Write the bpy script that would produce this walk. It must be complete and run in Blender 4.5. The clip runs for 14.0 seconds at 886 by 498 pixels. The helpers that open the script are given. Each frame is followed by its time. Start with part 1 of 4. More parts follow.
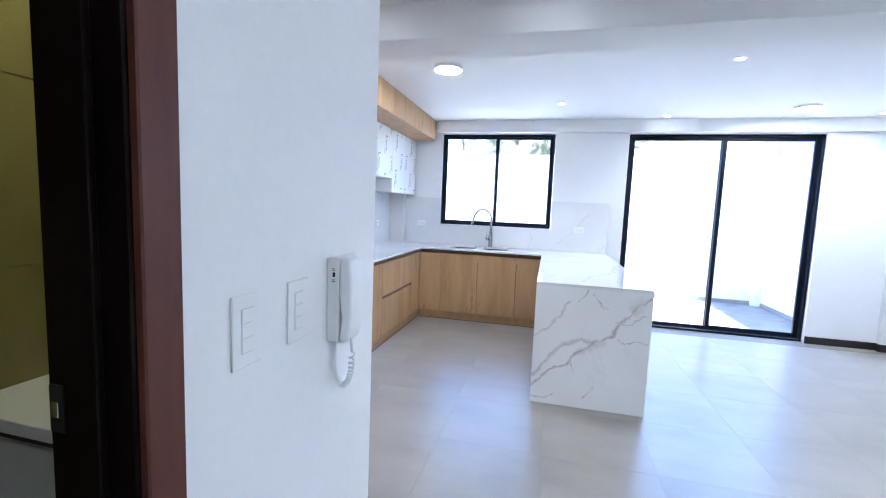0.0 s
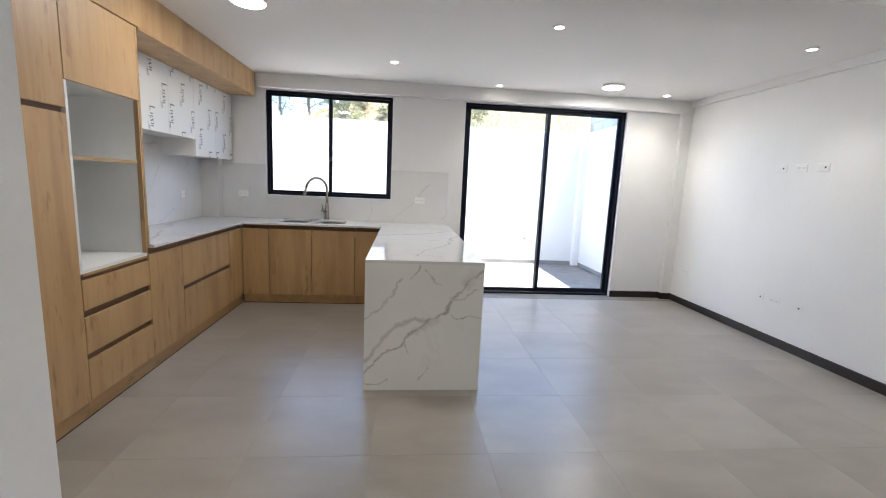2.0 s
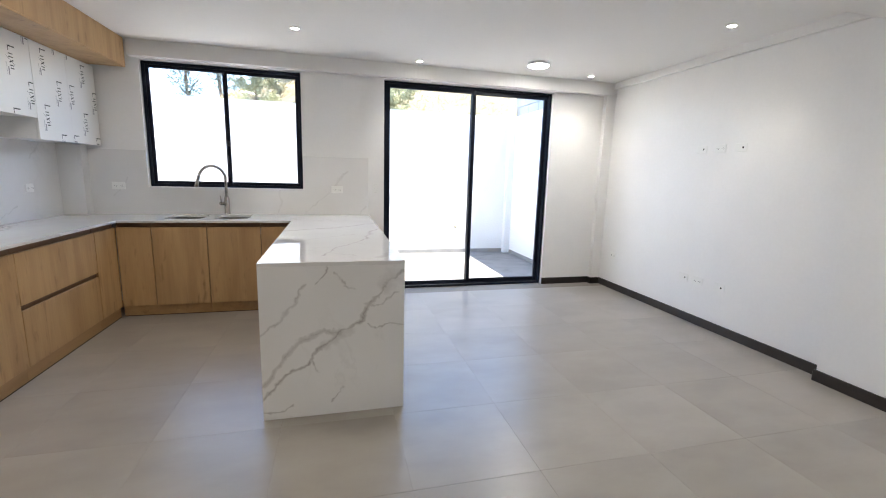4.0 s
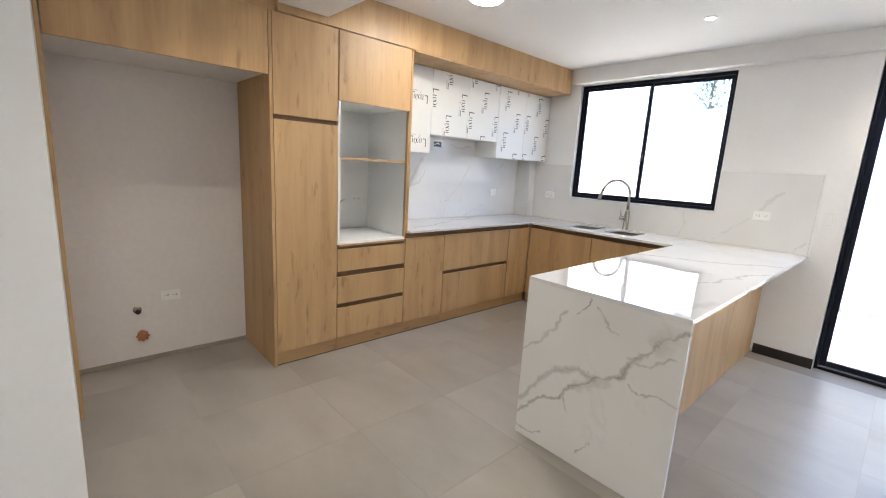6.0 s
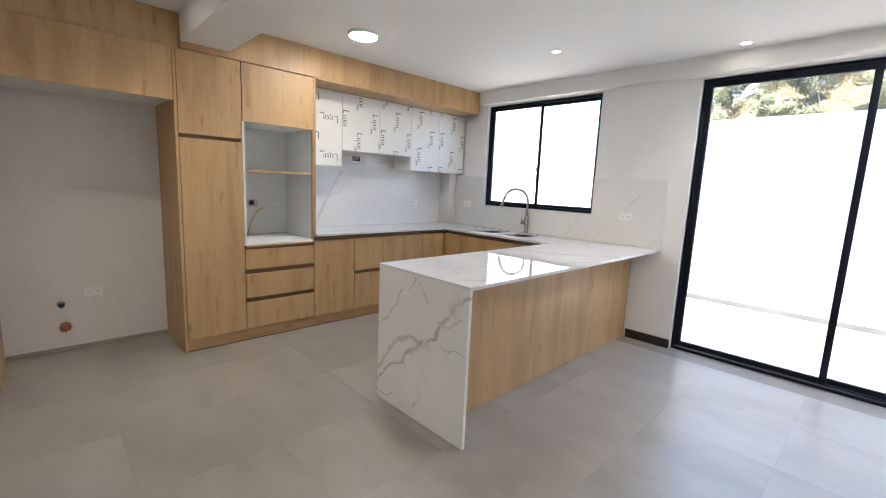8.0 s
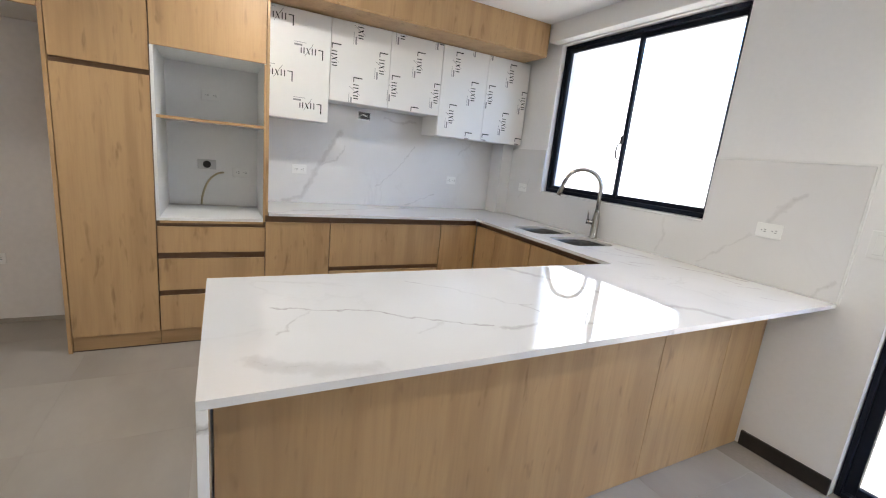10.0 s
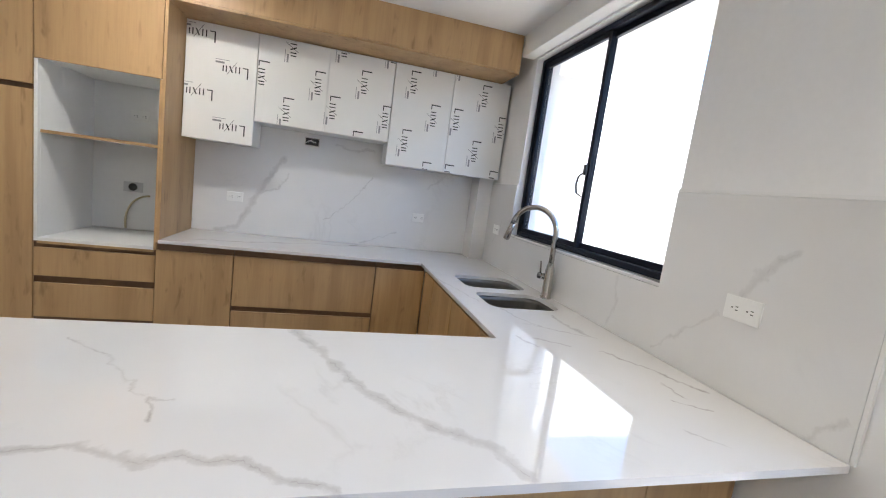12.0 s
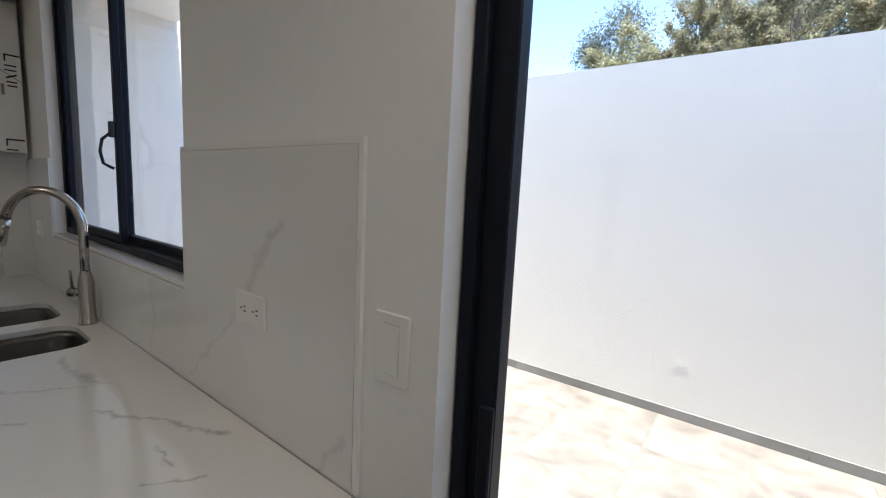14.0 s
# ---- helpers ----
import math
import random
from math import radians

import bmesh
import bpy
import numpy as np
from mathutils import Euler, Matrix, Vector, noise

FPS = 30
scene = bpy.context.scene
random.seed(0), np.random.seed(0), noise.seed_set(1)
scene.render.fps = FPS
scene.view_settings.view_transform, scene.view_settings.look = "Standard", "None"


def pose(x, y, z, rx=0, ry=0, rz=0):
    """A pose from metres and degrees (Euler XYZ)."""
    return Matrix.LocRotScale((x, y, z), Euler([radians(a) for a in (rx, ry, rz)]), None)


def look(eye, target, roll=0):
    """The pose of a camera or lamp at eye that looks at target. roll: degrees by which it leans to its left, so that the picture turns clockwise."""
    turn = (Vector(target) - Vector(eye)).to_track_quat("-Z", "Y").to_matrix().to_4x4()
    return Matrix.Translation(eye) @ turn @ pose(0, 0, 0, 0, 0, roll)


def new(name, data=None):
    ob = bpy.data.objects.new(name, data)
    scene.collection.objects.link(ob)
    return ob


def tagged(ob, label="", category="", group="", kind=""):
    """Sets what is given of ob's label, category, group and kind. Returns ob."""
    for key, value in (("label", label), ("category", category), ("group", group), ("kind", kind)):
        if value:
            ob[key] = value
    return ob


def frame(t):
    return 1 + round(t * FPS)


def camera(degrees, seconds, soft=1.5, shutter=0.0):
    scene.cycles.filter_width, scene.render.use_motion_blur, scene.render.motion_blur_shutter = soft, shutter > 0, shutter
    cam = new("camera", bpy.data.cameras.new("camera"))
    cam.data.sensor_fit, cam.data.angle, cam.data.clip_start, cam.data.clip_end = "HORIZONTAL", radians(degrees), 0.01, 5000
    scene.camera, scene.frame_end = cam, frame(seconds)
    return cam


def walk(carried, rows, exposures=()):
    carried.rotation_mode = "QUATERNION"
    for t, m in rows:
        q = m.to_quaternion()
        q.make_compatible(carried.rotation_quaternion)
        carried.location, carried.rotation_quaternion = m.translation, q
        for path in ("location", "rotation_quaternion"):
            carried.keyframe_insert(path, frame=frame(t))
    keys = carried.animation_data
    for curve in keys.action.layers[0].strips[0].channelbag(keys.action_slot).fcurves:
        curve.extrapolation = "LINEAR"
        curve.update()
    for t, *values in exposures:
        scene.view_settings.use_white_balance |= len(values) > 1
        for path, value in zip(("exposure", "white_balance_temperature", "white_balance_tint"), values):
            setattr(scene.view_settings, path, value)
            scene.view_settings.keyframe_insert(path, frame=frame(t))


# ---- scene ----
cam = camera(92.3, 14.0, 1.1)
PATH = [
    (0, (0.006, 0.284, 1.444), (-0.467, 2.217, 1.246), 2.3),
    (0.5, (0.149, 0.303, 1.431), (-0.126, 2.267, 1.174), 2.9),
    (1, (0.199, 0.343, 1.433), (-0.014, 2.309, 1.136), 2.6),
    (1.5, (0.213, 0.464, 1.439), (0.131, 2.437, 1.122), 2.7),
    (2, (0.187, 0.68, 1.445), (0.38, 2.647, 1.136), 2.6),
    (2.2, (0.195, 0.767, 1.433), (0.557, 2.708, 1.119), 2.8),
    (4.3, (0.446, 1.131, 1.423), (0.941, 3.037, 1.07), 1.7),
    (4.5, (0.526, 1.187, 1.428), (0.708, 3.144, 1.056), 2.8),
    (5, (0.721, 1.406, 1.431), (0.192, 3.289, 1.013), 2.9),
    (5.5, (0.957, 1.572, 1.439), (-0.125, 3.193, 0.991), 2.8),
    (6, (1.265, 1.623, 1.47), (-0.182, 2.95, 1.09), 3.2),
    (6.5, (1.616, 1.499, 1.47), (0.096, 2.763, 1.173), 2.2),
    (7, (1.974, 1.474, 1.484), (0.466, 2.755, 1.194), 3.0),
    (7.5, (2.201, 1.554, 1.466), (0.761, 2.911, 1.175), 2.7),
    (7.7, (2.214, 1.664, 1.448), (0.799, 3.047, 1.156), 2.5),
    (9.8, (1.633, 3.363, 1.422), (-0.044, 4.368, 1.001), 5.0),
    (10, (1.589, 3.517, 1.417), (-0.134, 4.44, 0.996), 5.8),
    (10.5, (1.511, 3.860, 1.420), (-0.306, 4.600, 1.036), 6.4),
    (11, (1.475, 4.255, 1.443), (-0.432, 4.772, 1.126), 6.6),
    (11.5, (1.486, 4.572, 1.453), (-0.456, 4.949, 1.160), 7.8),
    (12, (1.419, 4.830, 1.450), (-0.495, 5.350, 1.183), 7.6),
    (12.5, (1.319, 5.095, 1.474), (-0.418, 6.064, 1.262), 6.1),
    (13, (1.309, 5.282, 1.475), (-0.260, 6.504, 1.251), 4.5),
    (13.5, (1.345, 5.464, 1.480), (-0.127, 6.798, 1.242), 4.6),
    (14, (1.308, 5.617, 1.489), (0.110, 7.197, 1.230), 2.8),
]
EXPOSURES = [(0, 4.37, 5000, 10), (0.5, 3.94, 5650, 10), (1.1, 3.64, 6150, 10), (1.5, 3.47, 6250, 10), (2.2, 3.5, 6300, 10), (5, 3.75, 6400, 10), (6, 4.0, 6450, 10), (7.7, 3.7, 6400, 10), (10, 3.7, 6400, 10), (11, 3.55, 6400, 10), (12, 3.48, 6400, 10), (12.5, 3.35, 6450, 10), (13.0, 2.53, 6550, 10), (13.5, 2.28, 6650, 10), (14, 2.23, 6700, 10)]
walk(cam, [(t, look(eye, target, roll)) for t, eye, target, roll in PATH], EXPOSURES)

# ---- light ----
SUN_EL, SUN_AZ = 71.0, 97.0          # azimuth clockwise from +y
world = bpy.data.worlds.new("sky")
scene.world = world
world.use_nodes = True
wn = world.node_tree
sky = wn.nodes.new("ShaderNodeTexSky")
sky.sky_type = 'NISHITA'
sky.sun_disc = False
sky.sun_elevation = radians(SUN_EL)
sky.sun_rotation = radians(SUN_AZ)
sky.altitude = 2700.0
sky.dust_density = 0.4
wn.links.new(sky.outputs[0], wn.nodes["Background"].inputs[0])
wn.nodes["Background"].inputs[1].default_value = 0.15
sun = new("sun", bpy.data.lights.new("sun", 'SUN'))
sun.data.energy, sun.data.angle, sun.data.color = 3.7, radians(0.5), (1.0, 0.95, 0.88)
sun_way = Vector((math.sin(radians(SUN_AZ)) * math.cos(radians(SUN_EL)), math.cos(radians(SUN_AZ)) * math.cos(radians(SUN_EL)), math.sin(radians(SUN_EL))))
sun.matrix_world = look(sun_way * 30, (0, 0, 0))
SPOT_POWER = 2.5


# ---- material helpers ----
def material(name):
    m = bpy.data.materials.new(name)
    m.use_nodes = True
    return m, m.node_tree, m.node_tree.nodes["Principled BSDF"]


def node(t, kind, **inputs):
    n = t.nodes.new(kind)
    for k, v in inputs.items():
        n.inputs[k.replace("_", " ")].default_value = v
    return n


def ramp(t, source, stops):
    r = t.nodes.new("ShaderNodeValToRGB")
    while len(r.color_ramp.elements) < len(stops):
        r.color_ramp.elements.new(0.5)
    for e, (p, c) in zip(r.color_ramp.elements, stops):
        e.position = p
        e.color = (c, c, c, 1) if isinstance(c, float) else (*c, 1)
    t.links.new(source, r.inputs[0])
    return r.outputs[0]


def mixed(t, fac, a, b, blend='MIX'):
    n = t.nodes.new("ShaderNodeMix")
    n.data_type, n.blend_type = 'RGBA', blend
    for i, v in ((0, fac), (6, a), (7, b)):
        if isinstance(v, (int, float)):
            n.inputs[i].default_value = v
        elif isinstance(v, tuple):
            n.inputs[i].default_value = (*v, 1)
        else:
            t.links.new(v, n.inputs[i])
    return n.outputs[2]


def maths(t, op, a, b=0.0):
    n = t.nodes.new("ShaderNodeMath")
    n.operation = op
    for i, v in ((0, a), (1, b)):
        if isinstance(v, (int, float)):
            n.inputs[i].default_value = v
        else:
            t.links.new(v, n.inputs[i])
    return n.outputs[0]


def coords(t, scale=(1, 1, 1), kind="Object", jitter=0.0):
    tc = t.nodes.new("ShaderNodeTexCoord")
    mp = t.nodes.new("ShaderNodeMapping")
    mp.inputs["Scale"].default_value = scale
    t.links.new(tc.outputs[kind], mp.inputs[0])
    if jitter:
        info = t.nodes.new("ShaderNodeObjectInfo")
        t.links.new(maths(t, 'MULTIPLY', info.outputs["Random"], jitter), mp.inputs["Location"])
    return mp.outputs[0]


def noise_of(t, vec, scale, detail=4.0, rough=0.5, warp=0.0):
    n = node(t, "ShaderNodeTexNoise", Scale=scale, Detail=detail, Roughness=rough, Distortion=warp)
    t.links.new(vec, n.inputs["Vector"])
    return n.outputs["Fac"]


def bumped(t, bsdf, height, strength, distance=0.002):
    b = node(t, "ShaderNodeBump", Strength=strength, Distance=distance)
    t.links.new(height, b.inputs["Height"])
    t.links.new(b.outputs[0], bsdf.inputs["Normal"])


def plain(name, colour, rough=0.5, metal=0.0, vary=0.06, grain=30.0, bump=0.0):
    m, t, b = material(name)
    v = coords(t)
    n1, n2 = noise_of(t, v, grain, 3), noise_of(t, v, grain / 12, 2)
    f = maths(t, 'MULTIPLY', maths(t, 'ADD', n1, n2), 0.5)
    lo = tuple(c * (1 - vary) for c in colour)
    hi = tuple(min(1, c * (1 + vary)) for c in colour)
    t.links.new(ramp(t, f, [(0.3, lo), (0.7, hi)]), b.inputs["Base Color"])
    t.links.new(ramp(t, n2, [(0.3, max(0.02, rough - 0.06)), (0.7, min(1.0, rough + 0.06))]), b.inputs["Roughness"])
    b.inputs["Metallic"].default_value = metal
    if bump:
        bumped(t, b, n1, bump)
    return m


def wood(name, light, dark, rough=0.45, grain_axis=2, jitter=7.0):
    """Pale laminate: soft streaks along the grain, fine pores and scattered small knots."""
    m, t, b = material(name)

    def along(across, length):
        s = [across] * 3
        s[grain_axis] = length
        return coords(t, tuple(s), jitter=jitter)
    streak = noise_of(t, along(6.5, 0.7), 1.0, 3, 0.5, 0.5)
    smudge = noise_of(t, along(16.0, 1.8), 1.0, 3, 0.55, 0.4)
    pores = noise_of(t, along(70.0, 3.0), 1.0, 4, 0.6)
    knots = noise_of(t, along(24.0, 6.0), 1.0, 2, 0.5, 0.3)
    mid = tuple(p * 0.55 + q * 0.45 for p, q in zip(light, dark))
    base = mixed(t, ramp(t, streak, [(0.36, 0.85), (0.52, 0.12), (0.66, 0.0)]), light, mid)
    base = mixed(t, ramp(t, smudge, [(0.52, 0.0), (0.72, 0.55)]), base, mid)
    base = mixed(t, ramp(t, pores, [(0.45, 0.0), (0.75, 0.20)]), base, dark)
    knot = maths(t, 'MULTIPLY', ramp(t, knots, [(0.60, 0.0), (0.74, 0.62)]), ramp(t, smudge, [(0.42, 0.15), (0.58, 1.0)]))
    base = mixed(t, knot, base, tuple(c * 0.8 for c in dark))
    board = t.nodes.new("ShaderNodeObjectInfo")
    base = mixed(t, maths(t, 'MULTIPLY', board.outputs["Random"], 0.16), base, mid)
    t.links.new(base, b.inputs["Base Color"])
    b.inputs["Roughness"].default_value = rough
    bumped(t, b, pores, 0.08, 0.0006)
    return m


def drawn_veins(t, v, axes, rows):
    """Strength of single veins; rows of (width, depth of tone, corners in the plane of the two axes)."""
    mask = [1.0 if k in axes else 0.0 for k in range(3)]

    def vec(op, a, b=None):
        n = t.nodes.new("ShaderNodeVectorMath")
        n.operation = op
        for i, val in ((0, a), (1, b)):
            if isinstance(val, (tuple, list, Vector)):
                n.inputs[i].default_value = tuple(val)
            elif val is not None:
                t.links.new(val, n.inputs[i])
        return n
    bend = node(t, "ShaderNodeTexNoise", Scale=11.0, Detail=5.0, Roughness=0.62)
    t.links.new(v, bend.inputs["Vector"])
    off = vec('SCALE', vec('SUBTRACT', bend.outputs["Color"], (0.5, 0.5, 0.5)).outputs[0])
    off.inputs["Scale"].default_value = 0.085
    flat = vec('MULTIPLY', vec('ADD', v, off.outputs[0]).outputs[0], mask).outputs[0]
    swell = noise_of(t, v, 14.0, 3, 0.6)
    total = None
    for width, depth, corners in rows:
        pts = []
        for c in corners:
            p = [0.0, 0.0, 0.0]
            p[axes[0]], p[axes[1]] = c
            pts.append(Vector(p))
        near = None
        for a, b in zip(pts, pts[1:]):
            along = b - a
            away = vec('SUBTRACT', flat, a).outputs[0]
            h = t.nodes.new("ShaderNodeMath")
            h.operation, h.use_clamp = 'MULTIPLY', True
            t.links.new(vec('DOT_PRODUCT', away, along / along.length_squared).outputs["Value"], h.inputs[0])
            h.inputs[1].default_value = 1.0
            foot = vec('SCALE', along)
            t.links.new(h.outputs[0], foot.inputs["Scale"])
            d = vec('DISTANCE', away, foot.outputs[0]).outputs["Value"]
            near = d if near is None else maths(t, 'MINIMUM', near, d)
        soft = maths(t, 'SUBTRACT', near, maths(t, 'MULTIPLY', maths(t, 'SUBTRACT', swell, 0.5), width * 2.4))
        body = ramp(t, soft, [(0.0, depth * 0.62), (width * 0.6, depth * 0.46), (width * 1.25, 0.0)])
        core = ramp(t, near, [(0.0, depth), (0.0022, depth * 0.8), (0.006, 0.0)])
        core = maths(t, 'MULTIPLY', core, ramp(t, swell, [(0.42, 0.25), (0.56, 1.0)]))
        line = maths(t, 'MAXIMUM', body, core)
        total = line if total is None else maths(t, 'MAXIMUM', total, line)
    return total


def marble(name, veins, rough=0.06, seed=0.0, strength=1.0, web=0.4, tone=0.66, axes=(0, 1), rows=()):
    """White polished stone; veins: rows of (point, normal across the vein, width) of long veins; rows: single veins in the plane of axes."""
    m, t, b = material(name)
    v = t.nodes.new("ShaderNodeNewGeometry").outputs["Position"]
    off = node(t, "ShaderNodeMapping")
    off.inputs["Location"].default_value = (seed, seed * 1.7, seed * 0.6)
    t.links.new(v, off.inputs[0])
    v2 = off.outputs[0]
    wob = noise_of(t, v2, 3.0, 3, 0.5)
    wob2 = noise_of(t, v2, 9.0, 4, 0.6)
    shift = maths(t, 'ADD', maths(t, 'MULTIPLY', maths(t, 'SUBTRACT', wob, 0.5), 0.34), maths(t, 'MULTIPLY', maths(t, 'SUBTRACT', wob2, 0.5), 0.09))
    wob3 = noise_of(t, v2, 4.2, 4, 0.6, 0.6)
    shift2 = maths(t, 'ADD', maths(t, 'MULTIPLY', maths(t, 'SUBTRACT', wob3, 0.5), 0.28), maths(t, 'MULTIPLY', maths(t, 'SUBTRACT', wob2, 0.5), 0.04))
    brk = noise_of(t, v2, 4.5, 3)
    total = None
    for n, (point, normal, width) in enumerate(veins):
        d = t.nodes.new("ShaderNodeVectorMath")
        d.operation = 'SUBTRACT'
        t.links.new(v, d.inputs[0])
        d.inputs[1].default_value = point
        dot = t.nodes.new("ShaderNodeVectorMath")
        dot.operation = 'DOT_PRODUCT'
        t.links.new(d.outputs[0], dot.inputs[0])
        dot.inputs[1].default_value = Vector(normal).normalized()
        dist = maths(t, 'ABSOLUTE', maths(t, 'ADD', dot.outputs["Value"], shift if n % 2 == 0 else shift2))
        line = ramp(t, dist, [(0.0, 1.0), (width * 0.25, 0.62), (width, 0.42), (width * 2.2, 0.0)])
        line = maths(t, 'MULTIPLY', line, ramp(t, brk, [(0.38, 0.12), (0.55, 1.0)]))
        total = line if total is None else maths(t, 'MAXIMUM', total, line)
    ridge = maths(t, 'ABSOLUTE', maths(t, 'SUBTRACT', noise_of(t, v2, 1.5, 6, 0.6, 0.9), 0.5))
    thin = maths(t, 'MULTIPLY', ramp(t, ridge, [(0.0, web), (0.006, web * 0.55), (0.022, 0.0)]), ramp(t, noise_of(t, v2, 1.9, 2), [(0.5, 0.0), (0.66, 1.0)]))
    total = thin if total is None else maths(t, 'MAXIMUM', total, thin)
    if rows:
        single = drawn_veins(t, v, axes, rows)
        total = single if total is None else maths(t, 'MAXIMUM', total, single)
    cloud = ramp(t, noise_of(t, v2, 1.3, 3), [(0.35, (tone - 0.035, tone - 0.043, tone - 0.055)), (0.7, (tone + 0.03, tone + 0.026, tone + 0.018))])
    col = mixed(t, maths(t, 'MULTIPLY', total, strength), cloud, (0.27, 0.245, 0.23))
    t.links.new(col, b.inputs["Base Color"])
    b.inputs["Roughness"].default_value = rough
    b.inputs["IOR"].default_value = 1.62
    return m


# ---- materials ----
def tile_material(name, a, c, rough, scale, jitter=40.0, tone=0.03, streak=(1.0, 2.0, 1.0), patch=0.0, warp=0.0):
    """Stone-look tile: soft clouds drawn out one way, worn patches, fine speckle, a slight tone and turn of its own."""
    m, t, b = material(name)
    tc = t.nodes.new("ShaderNodeTexCoord")
    info = t.nodes.new("ShaderNodeObjectInfo")
    mp = t.nodes.new("ShaderNodeMapping")
    mp.inputs["Scale"].default_value = streak
    t.links.new(tc.outputs["Object"], mp.inputs[0])
    t.links.new(maths(t, 'MULTIPLY', info.outputs["Random"], jitter), mp.inputs["Location"])
    turn = t.nodes.new("ShaderNodeCombineXYZ")
    t.links.new(maths(t, 'MULTIPLY', maths(t, 'FLOOR', maths(t, 'MULTIPLY', info.outputs["Random"], 97.0)), math.pi), turn.inputs[2])
    t.links.new(turn.outputs[0], mp.inputs["Rotation"])
    v = mp.outputs[0]
    cloud = noise_of(t, v, scale, 3, 0.5, warp)
    speck = noise_of(t, v, scale * 16, 3)
    col = mixed(t, ramp(t, cloud, [(0.30, 0.0), (0.70, 1.0)]), a, c)
    if patch:
        worn = noise_of(t, v, scale * 1.3, 4, 0.55)
        col = mixed(t, ramp(t, worn, [(0.44, 0.0), (0.49, patch * 0.25), (0.66, patch)]), col, tuple(min(1.0, x * 1.22) for x in c))
    col = mixed(t, maths(t, 'MULTIPLY', speck, 0.14), col, tuple(x * 0.75 for x in a))
    col = mixed(t, maths(t, 'MULTIPLY', info.outputs["Random"], tone), col, (0.0, 0.0, 0.0))
    t.links.new(col, b.inputs["Base Color"])
    t.links.new(ramp(t, cloud, [(0.3, rough - 0.025), (0.7, rough + 0.025)]), b.inputs["Roughness"])
    return m


M_WALL = plain("white_wall_paint", (0.83, 0.825, 0.815), 0.75, vary=0.02, grain=40, bump=0.05)
M_CEIL = plain("white_ceiling_paint", (0.80, 0.795, 0.785), 0.85, vary=0.015, grain=30, bump=0.03)
M_RAW = plain("unpainted_niche_plaster", (0.74, 0.71, 0.685), 0.85, vary=0.05, grain=25, bump=0.08)
M_TILE = tile_material("greige_porcelain", (0.262, 0.238, 0.206), (0.345, 0.318, 0.282), 0.325, 1.6, tone=0.07, streak=(0.8, 1.6, 1.0), patch=0.30)
M_TILE.node_tree.nodes["Principled BSDF"].inputs["Specular IOR Level"].default_value = 0.85
M_GROUT = plain("grey_grout", (0.27, 0.245, 0.215), 0.9, vary=0.1, grain=60)
M_OAK = wood("oak_laminate", (0.52, 0.335, 0.160), (0.255, 0.138, 0.054))
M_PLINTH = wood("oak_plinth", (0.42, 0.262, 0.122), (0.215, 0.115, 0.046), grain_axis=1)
# oak of the grooves and door gaps, recess shade put into the brown
M_GAPSHADE = plain("gap_shade_brown", (0.16, 0.088, 0.044), 0.5, vary=0.15)
M_EDGE = plain("dark_joint_edge", (0.05, 0.03, 0.02), 0.7)
M_BASE = plain("dark_brown_skirting", (0.020, 0.015, 0.013), 0.4, vary=0.2)
M_FRAME = plain("black_aluminium", (0.009, 0.012, 0.021), 0.45, metal=0.0, vary=0.12, grain=50)
M_FRAME.node_tree.nodes["Principled BSDF"].inputs["Specular IOR Level"].default_value = 0.14
M_MEL = plain("white_melamine", (0.80, 0.80, 0.785), 0.40, vary=0.015)
M_FILM = plain("cream_protective_film", (0.83, 0.82, 0.785), 0.36, vary=0.02, grain=8, bump=0.02)
M_INK = plain("black_print", (0.02, 0.02, 0.02), 0.5)
M_INKG = plain("grey_print", (0.28, 0.28, 0.28), 0.5)
M_PLAS = plain("white_plastic", (0.82, 0.82, 0.80), 0.38, vary=0.01)
M_PLASG = plain("grey_plastic", (0.60, 0.60, 0.59), 0.4, vary=0.02)
M_DARK = plain("black_plastic", (0.015, 0.015, 0.015), 0.4)
M_CORD = plain("yellowed_cable", (0.55, 0.47, 0.30), 0.5)
M_STEEL = plain("brushed_steel", (0.44, 0.425, 0.40), 0.20, metal=1.0, vary=0.06, grain=80)
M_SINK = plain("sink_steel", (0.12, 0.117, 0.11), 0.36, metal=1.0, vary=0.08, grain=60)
M_COPPER = plain("red_brass_fitting", (0.42, 0.16, 0.08), 0.4, metal=0.7, vary=0.2)
M_BRASS = plain("dull_brass", (0.35, 0.28, 0.18), 0.4, metal=0.8, vary=0.2)
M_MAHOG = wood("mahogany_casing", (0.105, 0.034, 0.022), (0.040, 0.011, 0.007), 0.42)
# jamb mahogany with the shade of its unlit side put into the colour
M_JAMBSHADE = wood("shade_dark_jamb", (0.006, 0.0028, 0.0022), (0.003, 0.0015, 0.0012), 0.5)
M_JAMBSHADE.node_tree.nodes["Principled BSDF"].inputs["Specular IOR Level"].default_value = 0.1
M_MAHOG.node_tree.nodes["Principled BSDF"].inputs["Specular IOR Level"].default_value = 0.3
M_BATH = tile_material("olive_bath_tile", (0.20, 0.17, 0.05), (0.27, 0.235, 0.08), 0.35, 2.0)
M_YARDW = plain("yard_wall_render", (0.79, 0.775, 0.75), 0.9, vary=0.03, grain=20, bump=0.002)
M_YARDT = tile_material("mottled_stone_tile", (0.145, 0.128, 0.118), (0.25, 0.227, 0.210), 0.6, 4.0, streak=(1.0, 1.2, 1.0), patch=0.50, warp=0.8)
M_YARDB = tile_material("grey_skirting_tile", (0.24, 0.235, 0.23), (0.32, 0.315, 0.31), 0.5, 3.0, tone=0.15)
M_BLOCK = plain("grey_concrete_block", (0.36, 0.355, 0.345), 0.95, vary=0.12, grain=25, bump=0.25)
